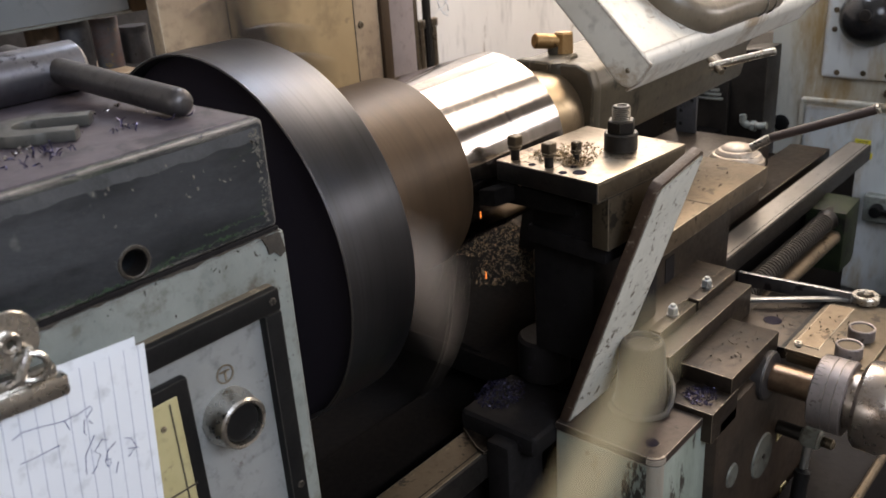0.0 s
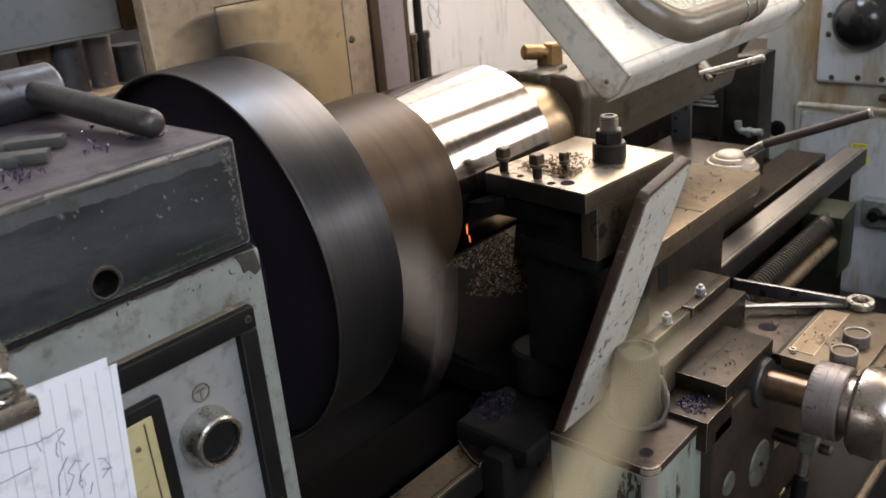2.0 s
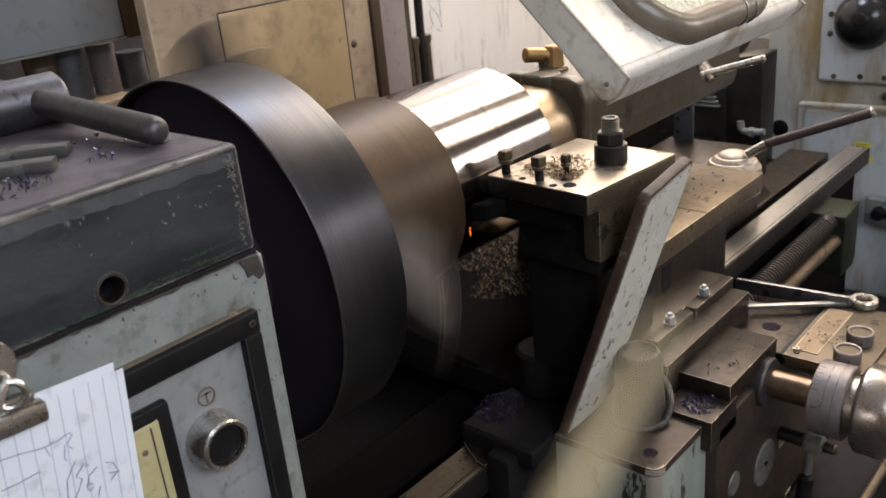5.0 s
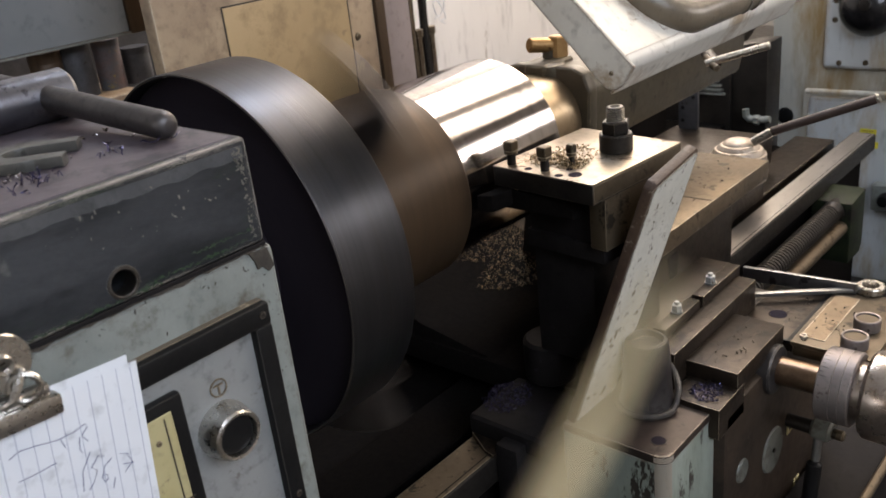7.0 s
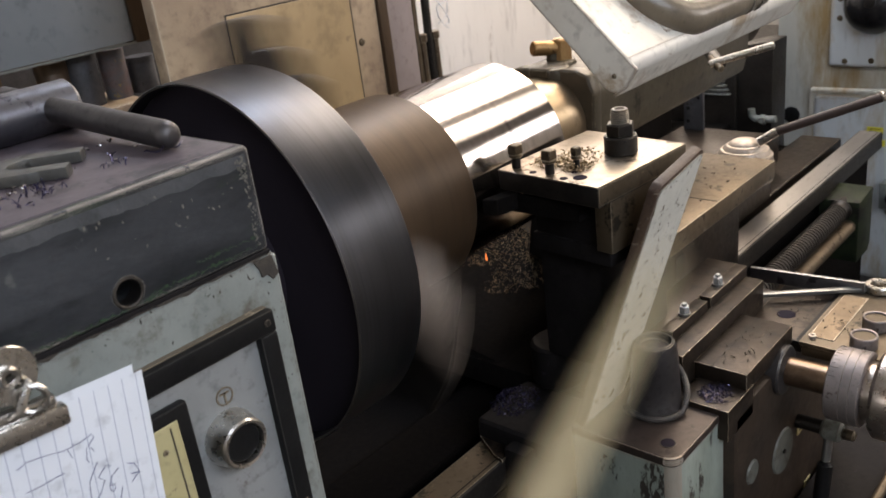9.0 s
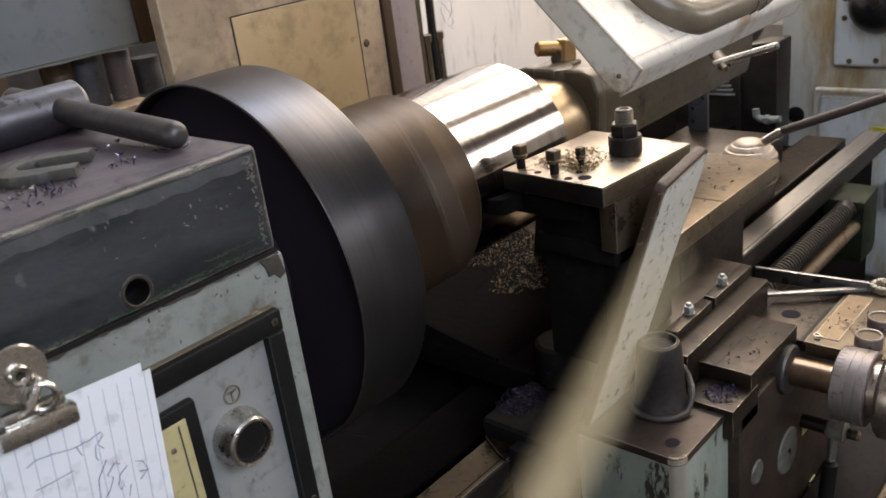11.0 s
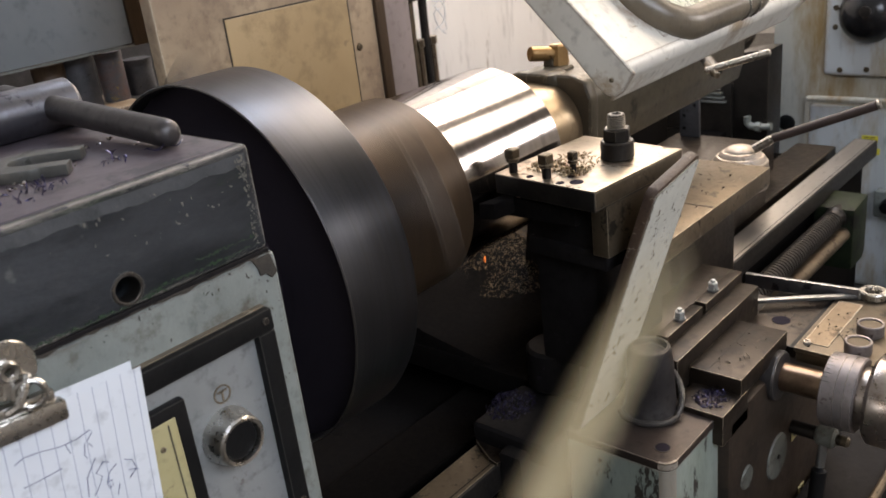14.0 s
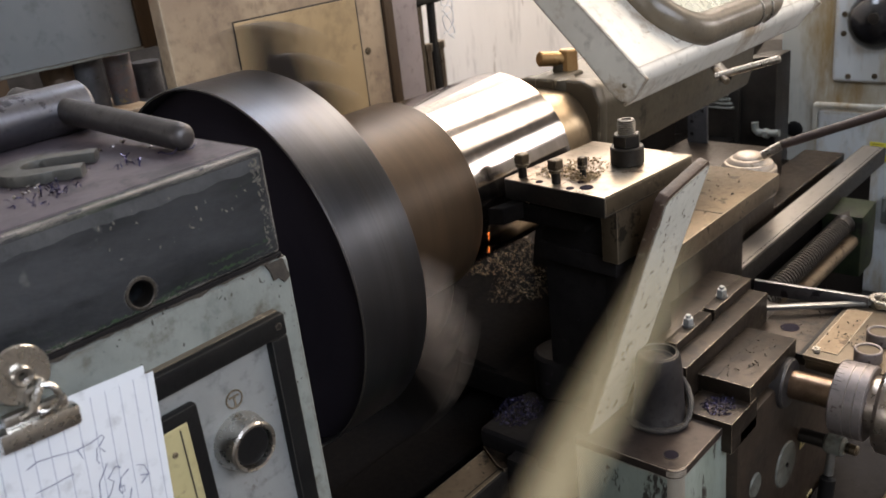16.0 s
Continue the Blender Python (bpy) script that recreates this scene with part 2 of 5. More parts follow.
BUSH_IRON = surface("grey_blue_cast_iron", (0.024, 0.022, 0.023), (0.048, 0.044, 0.043), 0.34, 0.4, 14, 0.25, (0.025, 0.022, 0.02), 0.36, 22, rough2=0.55, wear=(0.3, 0.27, 0.22), wear_size=0.003)
SLEEVE = surface("brown_oiled_sleeve", (0.13, 0.085, 0.055), (0.22, 0.15, 0.10), 0.22, 0.85, 9, 0.08, (0.07, 0.042, 0.028), 0.32, 12, rough2=0.42, soft=0.07)
PLATE_STEEL = surface("dark_purple_brown_steel", (0.040, 0.030, 0.026), (0.070, 0.053, 0.044), 0.34, 0.4, 11, 0.2, (0.02, 0.015, 0.013), 0.34, 18, rough2=0.55, wear=(0.5, 0.44, 0.36), wear_size=0.002, scratch=(0.10, 0.08, 0.065))
WASHER_STEEL = surface("olive_grey_steel", (0.085, 0.085, 0.078), (0.13, 0.13, 0.12), 0.36, 0.7, 18, 0.15, (0.05, 0.048, 0.042), 0.28, 30, rough2=0.55)
KEY_BODY = surface("scuffed_key_body", (0.13, 0.13, 0.145), (0.21, 0.21, 0.225), 0.24, 0.95, 16, 0.15, (0.06, 0.058, 0.065), 0.34, 30, rough2=0.42, wear=(0.5, 0.49, 0.46), wear_size=0.002)
DIAL_PAINT = surface("oily_green_grey_plate", (0.10, 0.105, 0.09), (0.15, 0.155, 0.135), 0.42, 0.1, 12, 0.15, (0.055, 0.05, 0.038), 0.32, 24, soft=0.05)
APRON = surface("oil_soaked_brown_paint", (0.020, 0.013, 0.009), (0.038, 0.026, 0.017), 0.36, 0, 8, 0.25, (0.011, 0.008, 0.006), 0.36, 14, soft=0.06, scratch=(0.06, 0.045, 0.03))
PALE_NUT = surface("zinc_plated_nut", (0.42, 0.43, 0.42), (0.56, 0.57, 0.55), 0.35, 0.6, 30, 0.1, (0.2, 0.17, 0.12), 0.25, 60)
MAUVE_PAINT = surface("grey_mauve_paint", (0.26, 0.215, 0.21), (0.33, 0.275, 0.265), 0.5, 0, 7, 0.15)
WHITE_WALL = surface("whitewashed_wall", (0.72, 0.70, 0.68), (0.80, 0.78, 0.76), 0.8, 0, 3, 0.3, (0.45, 0.41, 0.37), 0.22, 7, stretch=(1, 1, 0.25))
GREY_PANEL = surface("blue_grey_panel", (0.19, 0.21, 0.225), (0.25, 0.27, 0.285), 0.45, 0, 4, 0.12, (0.13, 0.13, 0.125), 0.2, 14, scratch=(0.36, 0.38, 0.38))
SHIELD_PAINT = surface("worn_cream_paint", (0.58, 0.55, 0.48), (0.72, 0.70, 0.63), 0.30, 0.15, 10, 0.2, (0.36, 0.28, 0.19), 0.36, 14, wear=(0.2, 0.145, 0.095), wear_size=0.005, scratch=(0.40, 0.35, 0.27), soft=0.05)
RUBBER = surface("brown_rubber_beading", (0.10, 0.08, 0.055), (0.16, 0.13, 0.09), 0.24, 0.0, 16, 0.2, (0.30, 0.25, 0.18), 0.2, 30, rough2=0.4)
CABINET = surface("stained_white_cabinet", (0.52, 0.52, 0.47), (0.42, 0.41, 0.34), 0.42, 0, 5, 0.1, (0.27, 0.19, 0.085), 0.47, 7, stretch=(1, 1, 0.25), soft=0.10)
CABINET_DOOR = surface("pale_blue_cabinet_door", (0.48, 0.52, 0.53), (0.55, 0.58, 0.59), 0.38, 0, 6, 0.08, (0.36, 0.29, 0.18), 0.36, 9, stretch=(1, 1, 0.3), wear=(0.34, 0.27, 0.16), wear_size=0.010, soft=0.08)
GREEN_IRON = surface("green_black_iron", (0.010, 0.015, 0.008), (0.02, 0.027, 0.013), 0.45, 0.1, 20, 0.25, (0.006, 0.006, 0.005), 0.45, 25, spec=0.2)
PAPER = surface("lined_paper_white", (0.66, 0.69, 0.73), (0.72, 0.75, 0.78), 0.8, 0, 12, 0.05)
INK = surface("grey_blue_rule", (0.34, 0.37, 0.45), (0.38, 0.41, 0.5), 0.8, 0, 12, 0)
PEN = surface("pen_ink", (0.08, 0.10, 0.20), (0.12, 0.14, 0.24), 0.7, 0, 12, 0)
CHIP = surface("blue_steel_chip", (0.022, 0.024, 0.09), (0.08, 0.07, 0.10), 0.24, 0.9, 300, 0, rough2=0.4)
CHIP_BRIGHT = surface("bright_steel_chip", (0.22, 0.16, 0.09), (0.42, 0.34, 0.23), 0.25, 0.9, 200, 0, rough2=0.4)
CHIP_GLINT = surface("glinting_brown_chip", (0.05, 0.032, 0.016), (0.50, 0.38, 0.24), 0.2, 0.9, 260, 0, rough2=0.35)
FLOOR = surface("oily_concrete", (0.035, 0.031, 0.028), (0.055, 0.05, 0.045), 0.6, 0, 3, 0.2, (0.018, 0.016, 0.014), 0.3, 4)
CEIL = surface("whitewashed_ceiling", (0.56, 0.55, 0.52), (0.62, 0.61, 0.58), 0.9, 0, 2, 0.1)
ROOM_WALL = surface("dull_plaster", (0.40, 0.385, 0.36), (0.46, 0.445, 0.42), 0.9, 0, 2, 0.15)
YELLOW = surface("yellow_sticker", (0.75, 0.68, 0.06), (0.7, 0.62, 0.05), 0.5, 0, 20, 0)
SPARK = glow("hot_chip", (1.0, 0.20, 0.035), 6.0)
TAN_CORD = surface("tan_wood_stick", (0.54, 0.44, 0.25), (0.60, 0.49, 0.29), 0.6, 0, 200, 0.1)
TEAL_LABEL = surface("faded_teal_label", (0.08, 0.19, 0.22), (0.2, 0.24, 0.22), 0.6, 0, 40, 0)
# pale mottled colour stands for glare and reflections on the pane
GLASS = surface("glare_pale_glass", (0.66, 0.66, 0.52), (0.82, 0.82, 0.70), 0.16, 0, 14, 0.1, (0.50, 0.48, 0.36), 0.34, 22, rough2=0.4, soft=0.06, scratch=(0.9, 0.9, 0.8))
gb = GLASS.node_tree.nodes["Principled BSDF"]
gb.inputs["Transmission Weight"].default_value, gb.inputs["IOR"].default_value = 0.3, 1.5


# ---- mesh helpers ----
def mesh_ob(name, bm, material, parent=None, label="", smooth=30):
    bmesh.ops.recalc_face_normals(bm, faces=bm.faces)
    me = bpy.data.meshes.new(name)
    for f in bm.faces:
        f.smooth = True
    lim = radians(smooth)
    for e in bm.edges:
        e.smooth = len(e.link_faces) == 2 and e.calc_face_angle(0) < lim
    bm.to_mesh(me)
    bm.free()
    for m in material if isinstance(material, (list, tuple)) else (material,):
        me.materials.append(m)
    ob = new(name, me)
    if parent:
        ob.parent = parent
    if label:
        tagged(ob, label)
    return ob


part = mesh_ob


def thing(name, label, category, m=None, group="", kind=""):
    ob = new(name)
    ob.empty_display_size = 0.05
    ob.matrix_world = m or Matrix()
    return tagged(ob, label, category, group, kind)


def box(x0, x1, y0, y1, z0, z1, bev=0.003, seg=2, bm=None):
    out = bm or bmesh.new()
    r = bmesh.ops.create_cube(out, size=1)
    vs = r["verts"]
    for v in vs:
        v.co = Vector((x0 + (v.co.x + 0.5) * (x1 - x0), y0 + (v.co.y + 0.5) * (y1 - y0), z0 + (v.co.z + 0.5) * (z1 - z0)))
    if bev:
        es = list({e for v in vs for e in v.link_edges})
        bmesh.ops.bevel(out, geom=es, offset=bev, segments=seg, affect="EDGES", profile=0.6)
    return out


def prism(points, axis, a, b, bev=0.002, seg=2):
    """Extrude a polygon given in the two other axes (in cyclic order) along axis."""
    bm = bmesh.new()
    i = "xyz".index(axis)

    def at(p, c):
        co = [0, 0, 0]
        co[i], co[(i + 1) % 3], co[(i + 2) % 3] = c, p[0], p[1]
        return co
    lo = [bm.verts.new(at(p, a)) for p in points]
    hi = [bm.verts.new(at(p, b)) for p in points]
    bm.faces.new(lo), bm.faces.new(hi[::-1])
    for k in range(len(points)):
        j = (k + 1) % len(points)
        bm.faces.new((lo[k], hi[k], hi[j], lo[j]))
    bmesh.ops.recalc_face_normals(bm, faces=bm.faces)
    if bev:
        bmesh.ops.bevel(bm, geom=list(bm.edges), offset=bev, segments=seg, affect="EDGES", profile=0.6)
    return bm


def turned(profile, seg=48, m=None, bm=None):
    """A body of revolution about z: (radius, height) pairs, closed at both ends if the radius is 0."""
    out = bm or bmesh.new()
    rings = []
    m = m or Matrix()
    for r, h in profile:
        if r <= 1e-6:
            rings.append([out.verts.new(m @ Vector((0, 0, h)))])
        else:
            rings.append([out.verts.new(m @ Vector((r * math.cos(2 * math.pi * k / seg), r * math.sin(2 * math.pi * k / seg), h))) for k in range(seg)])
    for p, q in zip(rings, rings[1:]):
        for k in range(seg):
            j = (k + 1) % seg
            f = [p[k % len(p)], p[j % len(p)], q[j % len(q)], q[k % len(q)]]
            f = list(dict.fromkeys(f))
            if len(f) > 2:
                out.faces.new(f)
    return out


ALONG_Y = pose(0, 0, 0, -90)
ALONG_X = pose(0, 0, 0, 0, 90)


def rod(a, b, r, seg=20, bev=0.0, bm=None, r2=None):
    a, b = Vector(a), Vector(b)
    d = b - a
    m = Matrix.Translation(a) @ d.to_track_quat("Z", "Y").to_matrix().to_4x4()
    h, r2 = d.length, r if r2 is None else r2
    prof = [(0, 0), (r - bev, 0), (r, bev), (r2, h - bev), (r2 - bev, h), (0, h)] if bev else [(0, 0), (r, 0), (r2, h), (0, h)]
    return turned(prof, seg, m, bm)


def hexnut(c, r, h, m=None, bm=None):
    return turned([(0, 0), (r * 0.94, 0), (r, h * 0.1), (r, h * 0.9), (r * 0.9, h), (0, h)], 6, Matrix.Translation(c) @ (m or Matrix()), bm)


def tube(points, r, seg=10, closed=False, bm=None):
    out = bm or bmesh.new()
    pts = [Vector(p) for p in points]
    n = len(pts)
    rings = []
    for i, p in enumerate(pts):
        a, b = (pts[i - 1], pts[(i + 1) % n]) if closed else (pts[max(i - 1, 0)], pts[min(i + 1, n - 1)])
        q = (b - a).to_track_quat("Z", "Y").to_matrix()
        rings.append([out.verts.new(p + q @ Vector((r * math.cos(2 * math.pi * k / seg), r * math.sin(2 * math.pi * k / seg), 0))) for k in range(seg)])
    pairs = list(zip(rings, rings[1:])) + ([(rings[-1], rings[0])] if closed else [])
    for p, q in pairs:
        off = min(range(seg), key=lambda o: sum((p[k].co - q[(k + o) % seg].co).length for k in range(0, seg, 3)))
        for k in range(seg):
            j = (k + 1) % seg
            out.faces.new((p[k], p[j], q[(j + off) % seg], q[(k + off) % seg]))
    if not closed:
        out.faces.new(rings[0][::-1]), out.faces.new(rings[-1])
    return out


def curl(c, rnd, size, bm, width=0.35):
    """A small curled chip."""
    n, r, pitch = rnd.randint(5, 10), size * rnd.uniform(0.3, 0.6), size * rnd.uniform(0.1, 0.3)
    q = Euler((rnd.uniform(0, 6), rnd.uniform(0, 6), rnd.uniform(0, 6))).to_matrix()
    prev = None
    w = q @ Vector((0, 0, size * width))
    for k in range(n):
        a = k * 0.7
        p = Vector(c) + q @ Vector((r * math.cos(a), r * math.sin(a), pitch * a))
        cur = (bm.verts.new(p), bm.verts.new(p + w))
        if prev:
            bm.faces.new((prev[0], prev[1], cur[1], cur[0]))
        prev = cur


def chips(name, label, spots, count, size, material, seed, width=0.35):
    """Loose chips scattered in ellipses (x, y, z, rx, ry, heap) as one body of stuff."""
    rnd = random.Random(seed)
    bm = bmesh.new()
    for i in range(count):
        x, y, z, rx, ry, heap = spots[i % len(spots)]
        a, d = rnd.uniform(0, 6.283), math.sqrt(rnd.random())
        s = size * rnd.uniform(0.5, 1.4)
        curl((x + rx * d * math.cos(a), y + ry * d * math.sin(a), z + s * 0.4 + heap * (1 - d) * rnd.random()), rnd, s, bm, width)
    ob = mesh_ob(name, bm, material)
    return tagged(ob, label, "metal chips", kind="stuff")


def ragged_strip(y0, y1, top, bottom, amp, seed, x, thick=0.0009, steps=90):
    """A thin flake-edged strip on a face of constant x; top and bottom each wander by amp."""
    rnd, bm, prev, lo, hi = random.Random(seed), bmesh.new(), None, 0.0, 0.0
    for i in range(steps + 1):
        y = y0 + (y1 - y0) * i / steps
        lo = max(-1, min(1, 0.6 * lo + rnd.uniform(-0.8, 0.8)))
        hi = max(-1, min(1, 0.6 * hi + rnd.uniform(-0.8, 0.8)))
        ring = [bm.verts.new(p) for p in ((x, y, bottom + amp[1] * lo), (x + thick, y, bottom + amp[1] * lo + 0.0003), (x + thick, y, top + amp[0] * hi - 0.0003), (x, y, top + amp[0] * hi))]
        if prev:
            for k in range(4):
                bm.faces.new((prev[k], prev[(k + 1) % 4], ring[(k + 1) % 4], ring[k]))
        prev = ring
    return bm


def flakes(spots, count, size, seed, x, thick=0.0005):
    """Small uneven flakes on a face of constant x, in ellipses (y, z, ry, rz)."""
    rnd, bm = random.Random(seed), bmesh.new()
    for i in range(count):
        y, z, ry, rz = spots[i % len(spots)]
        a, d = rnd.uniform(0, 6.283), math.sqrt(rnd.random())
        cy, cz, s = y + ry * d * math.cos(a), z + rz * d * math.sin(a), size * rnd.uniform(0.25, 1.0) ** 1.5
        tilt, lean = rnd.uniform(0.5, 1.8), rnd.uniform(-0.8, 0.8)
        ring = []
        for k in range(7):
            q, r = k * 0.898, s * rnd.uniform(0.45, 1.0)
            ring.append((cy + r * math.cos(q) / tilt, cz + r * math.sin(q) * tilt + lean * r * math.cos(q)))
        low = [bm.verts.new((x, p, q)) for p, q in ring]
        up = [bm.verts.new((x + thick, cy + (p - cy) * 0.85, cz + (q - cz) * 0.85)) for p, q in ring]
        bm.faces.new(up)
        for k in range(7):
            bm.faces.new((low[k], low[(k + 1) % 7], up[(k + 1) % 7], up[k]))
    return bm


def drilled(ob, bm):
    """Cut the closed body bm out of ob's mesh."""
    me = bpy.data.meshes.new("drill")
    bmesh.ops.recalc_face_normals(bm, faces=bm.faces)
    bm.to_mesh(me)
    cutter = new("drill", me)
    mod = ob.modifiers.new("drill", "BOOLEAN")
    mod.object, mod.solver = cutter, "EXACT"
    bpy.context.view_layer.update()
    cut = bpy.data.meshes.new_from_object(ob.evaluated_get(bpy.context.evaluated_depsgraph_get()))
    ob.modifiers.remove(mod)
    ob.data = cut
    bpy.data.objects.remove(cutter)
    return ob


# ---- the room ----
def setting(name, bm, material, label):
    return tagged(mesh_ob(name, bm, material), label, name.split("_")[0], kind="structure")


setting("floor", box(-3, 3, -4.5, 5, -0.1, 0, 0), FLOOR, "oily dark concrete workshop floor")
ceil = bmesh.new()
for x0, x1, y0, y1 in ((-3, 3, -4.5, 1.58), (-3, -0.84, 1.58, 2.52), (-0.26, 3, 1.58, 2.52), (-3, 3, 2.52, 2.65), (-3, 3, 4.45, 5), (-3, -1.22, 2.65, 4.45), (0.32, 0.93, 2.65, 4.45), (1.63, 3, 2.65, 4.45)):
    box(x0, x1, y0, y1, 3.6, 3.7, 0, bm=ceil)
setting("ceiling", ceil, CEIL, "whitewashed workshop ceiling with skylight openings")


def wall_with_opening(name, along, c0, c1, a0, a1, o0, o1, z0, z1, material, label):
    bm = bmesh.new()
    for p, q, lo, hi in ((a0, o0, 0, 3.6), (o1, a1, 0, 3.6), (o0, o1, 0, z0), (o0, o1, z1, 3.6)):
        if along == "x":
            box(p, q, c0, c1, lo, hi, 0, bm=bm)
        else:
            box(c0, c1, p, q, lo, hi, 0, bm=bm)
    return setting(name, bm, material, label)


setting("wall_east", box(-3, 3, 4.7, 4.9, 0, 3.6, 0), ROOM_WALL, "plain plaster end wall")
wall_with_opening("wall_west", "x", -4.4, -4.2, -3, 3, -0.6, 1.6, 1.8, 2.8, ROOM_WALL, "plain plaster end wall with an opening for the fill")
wall_with_opening("wall_north", "y", -1.65, -1.45, -4.2, 4.7, 2.95, 4.45, 1.6, 2.7, WHITE_WALL, "whitewashed long wall with faint streaks and a window opening")
south = bmesh.new()
for y0, y1, z0, z1 in ((-4.2, -1.0, 0, 3.6), (-1.0, 1.0, 0, 2.1), (-1.0, 1.0, 3.2, 3.6), (1.0, 2.95, 0, 3.6), (2.95, 4.45, 0, 1.87), (2.95, 4.45, 2.53, 3.6), (4.45, 4.7, 0, 3.6)):
    box(2.7, 2.9, y0, y1, z0, z1, 0, bm=south)
setting("wall_south", south, ROOM_WALL, "plain plaster long wall with two window openings")


# ---- headstock ----
def headstock():
    h = thing("headstock", "dark grey and pale painted lathe headstock with worn edges", "lathe headstock", pose(0, 0, 0))
    up = part("upper_casing", box(-0.36, 0.43, -0.55, 0.314, 1.2805, 1.3485, 0.0045, 3), DARK_PAINT, h, "dark grey chipped upper casing")
    drilled(up, turned([(0, -0.03), (0.0078, -0.03), (0.0078, 0.01), (0, 0.01)], 32, pose(0.430, 0.2175, 1.2925) @ ALONG_X))
    # bright line painted for light catching on the rubbed edge
    part("edge_light_line", rod((0.4287, -0.54, 1.3472), (0.4287, 0.3105, 1.3472), 0.0008, 8), RUBBED_EDGE_LIGHT, h, "thin bright line of light on the rubbed top edge")
    for y0, y1, z, seed in ((0.228, 0.309, 1.2865, 31), (0.15, 0.24, 1.2840, 47), (0.262, 0.306, 1.2925, 53)):
        part("green_undercoat", ragged_strip(y0, y1, z, z - 0.0010, (0.0017, 0.0013), seed, 0.4297, 0.0004, 120), GREEN_COAT, h, "green undercoat rubbed through")
    # lighter band drawn in place of a chamfer that catches the light
    part("edge_light_band", ragged_strip(-0.54, 0.3095, 1.3442, 1.3358, (0.0001, 0.0014), 11, 0.4296, 0.0005, 170), EDGE_LIGHT, h, "lighter band for light caught below the top edge")
    tagged(part("bare_flakes", flakes([(0.3065, 1.315, 0.0025, 0.026), (0.3055, 1.339, 0.004, 0.005), (0.3065, 1.33, 0.003, 0.014), (0.3065, 1.30, 0.0025, 0.014), (0.24, 1.325, 0.06, 0.016)], 150, 0.0014, 5, 0.4298), FLAKE_PALE, h, "bare metal flakes in the paint"), "bare metal flakes in the paint", kind="stuff")
    part("top_cover", box(-0.35, 0.4248, -0.54, 0.3085, 1.346, 1.3492, 0.0006, 1), TOP_PAINT, h, "oily brownish top surface")
    lower = part("lower_casing", box(-0.36, 0.4305, -0.55, 0.3185, 0.0, 1.2785, 0.006, 3), PALE_PAINT, h, "pale grey painted lower casing with chips")
    part("seam", box(0.40, 0.4302, -0.54, 0.3135, 1.2777, 1.2812, 0.0006, 1), DARK_SHADE_STEEL, h)
    part("flaked_seam", ragged_strip(-0.54, 0.3140, 1.2783, 1.2770, (0.0004, 0.0018), 23, 0.4300, 0.0007, 190), FLAKE_DARK, h, "paint flaked to dark primer along the seam")
    tagged(part("dark_flakes", flakes([(0.303, 1.268, 0.010, 0.010), (0.25, 1.272, 0.06, 0.005), (0.309, 1.23, 0.006, 0.045), (0.18, 1.262, 0.12, 0.013)], 46, 0.0014, 8, 0.4301), FLAKE_DARK, h, "dark chips in the pale paint"), "dark chips in the pale paint", kind="stuff")
    part("worn_corner", prism([(0.299, 1.2772), (0.3125, 1.2772), (0.3155, 1.264), (0.311, 1.2615), (0.307, 1.266), (0.303, 1.2655), (0.302, 1.271)], "x", 0.4302, 0.4318, 0), FLAKE_DARK, h, "bare corner where paint has flaked off")
    # threaded hole in the front face
    hole = part("threaded_hole", turned([(0.0076, -0.012), (0.0076, 0.0003), (0.0080, 0.0005), (0.0092, 0.0004), (0.0097, 0.0)], 32, pose(0.430, 0.2175, 1.2925) @ ALONG_X), BLACK_STEEL, h, "rubbed rim of the threaded hole")
    part("hole_bottom", turned([(0, 0), (0.0074, 0)], 24, pose(0.406, 0.2175, 1.2925) @ ALONG_X), CHUCK_BACK, hole)
    # control panel
    panel = part("control_plate", box(0.4295, 0.434, 0.02, 0.288, 0.96, 1.231, 0.001, 1), PANEL_ALU, h, "dull aluminium control plate")
    for nm, a in (("frame_top", (0.02, 0.2995, 1.2325, 1.2475)), ("frame_side", (0.2865, 0.2995, 0.95, 1.2325))):
        part(nm, box(0.4295, 0.4405, a[0], a[1], a[2], a[3], 0.002, 2), BLACK, h, "black moulded panel frame")
    # thin brown strip on top of the black frame
    part("frame_top_strip", box(0.4295, 0.4352, 0.02, 0.2985, 1.2470, 1.2481, 0.0004, 1), RUBBER, h, "thin brown strip along the frame top")
    for y, z in ((0.2932, 1.2405), (0.2935, 1.105)):
        part("frame_screw", turned([(0, 0.0012), (0.0022, 0.001), (0.0026, 0)], 14, pose(0.4405, y, z) @ ALONG_X), BLACK_STEEL, h)
    g = part("meter_frame", box(0.4335, 0.4405, 0.15, 0.2285, 1.06, 1.2205, 0.002, 2), BLACK, h, "black framed ammeter")
    part("meter_face", box(0.4375, 0.4412, 0.16, 0.2195, 1.07, 1.2125, 0.0005, 1), CREAM, g, "yellowed meter face")
    part("meter_line", box(0.441, 0.4417, 0.2135, 0.2143, 1.075, 1.210, 0), BLACK_STEEL, g)
    part("meter_line", box(0.441, 0.4417, 0.16, 0.221, 1.152, 1.153, 0), BLACK_STEEL, g)
    part("meter_screw", turned([(0, 0.001), (0.0016, 0.0008), (0.002, 0)], 12, pose(0.4412, 0.2075, 1.197) @ ALONG_X), OILY_STEEL, g)
    k = part("push_button", turned([(0.0185, 0), (0.0185, 0.003), (0.0165, 0.013), (0.0162, 0.0155), (0.0150, 0.0168), (0.0132, 0.0165), (0.0128, 0.012)], 48, pose(0.434, 0.2535, 1.1785) @ ALONG_X), CHROME, h, "nickel ring of a push button")
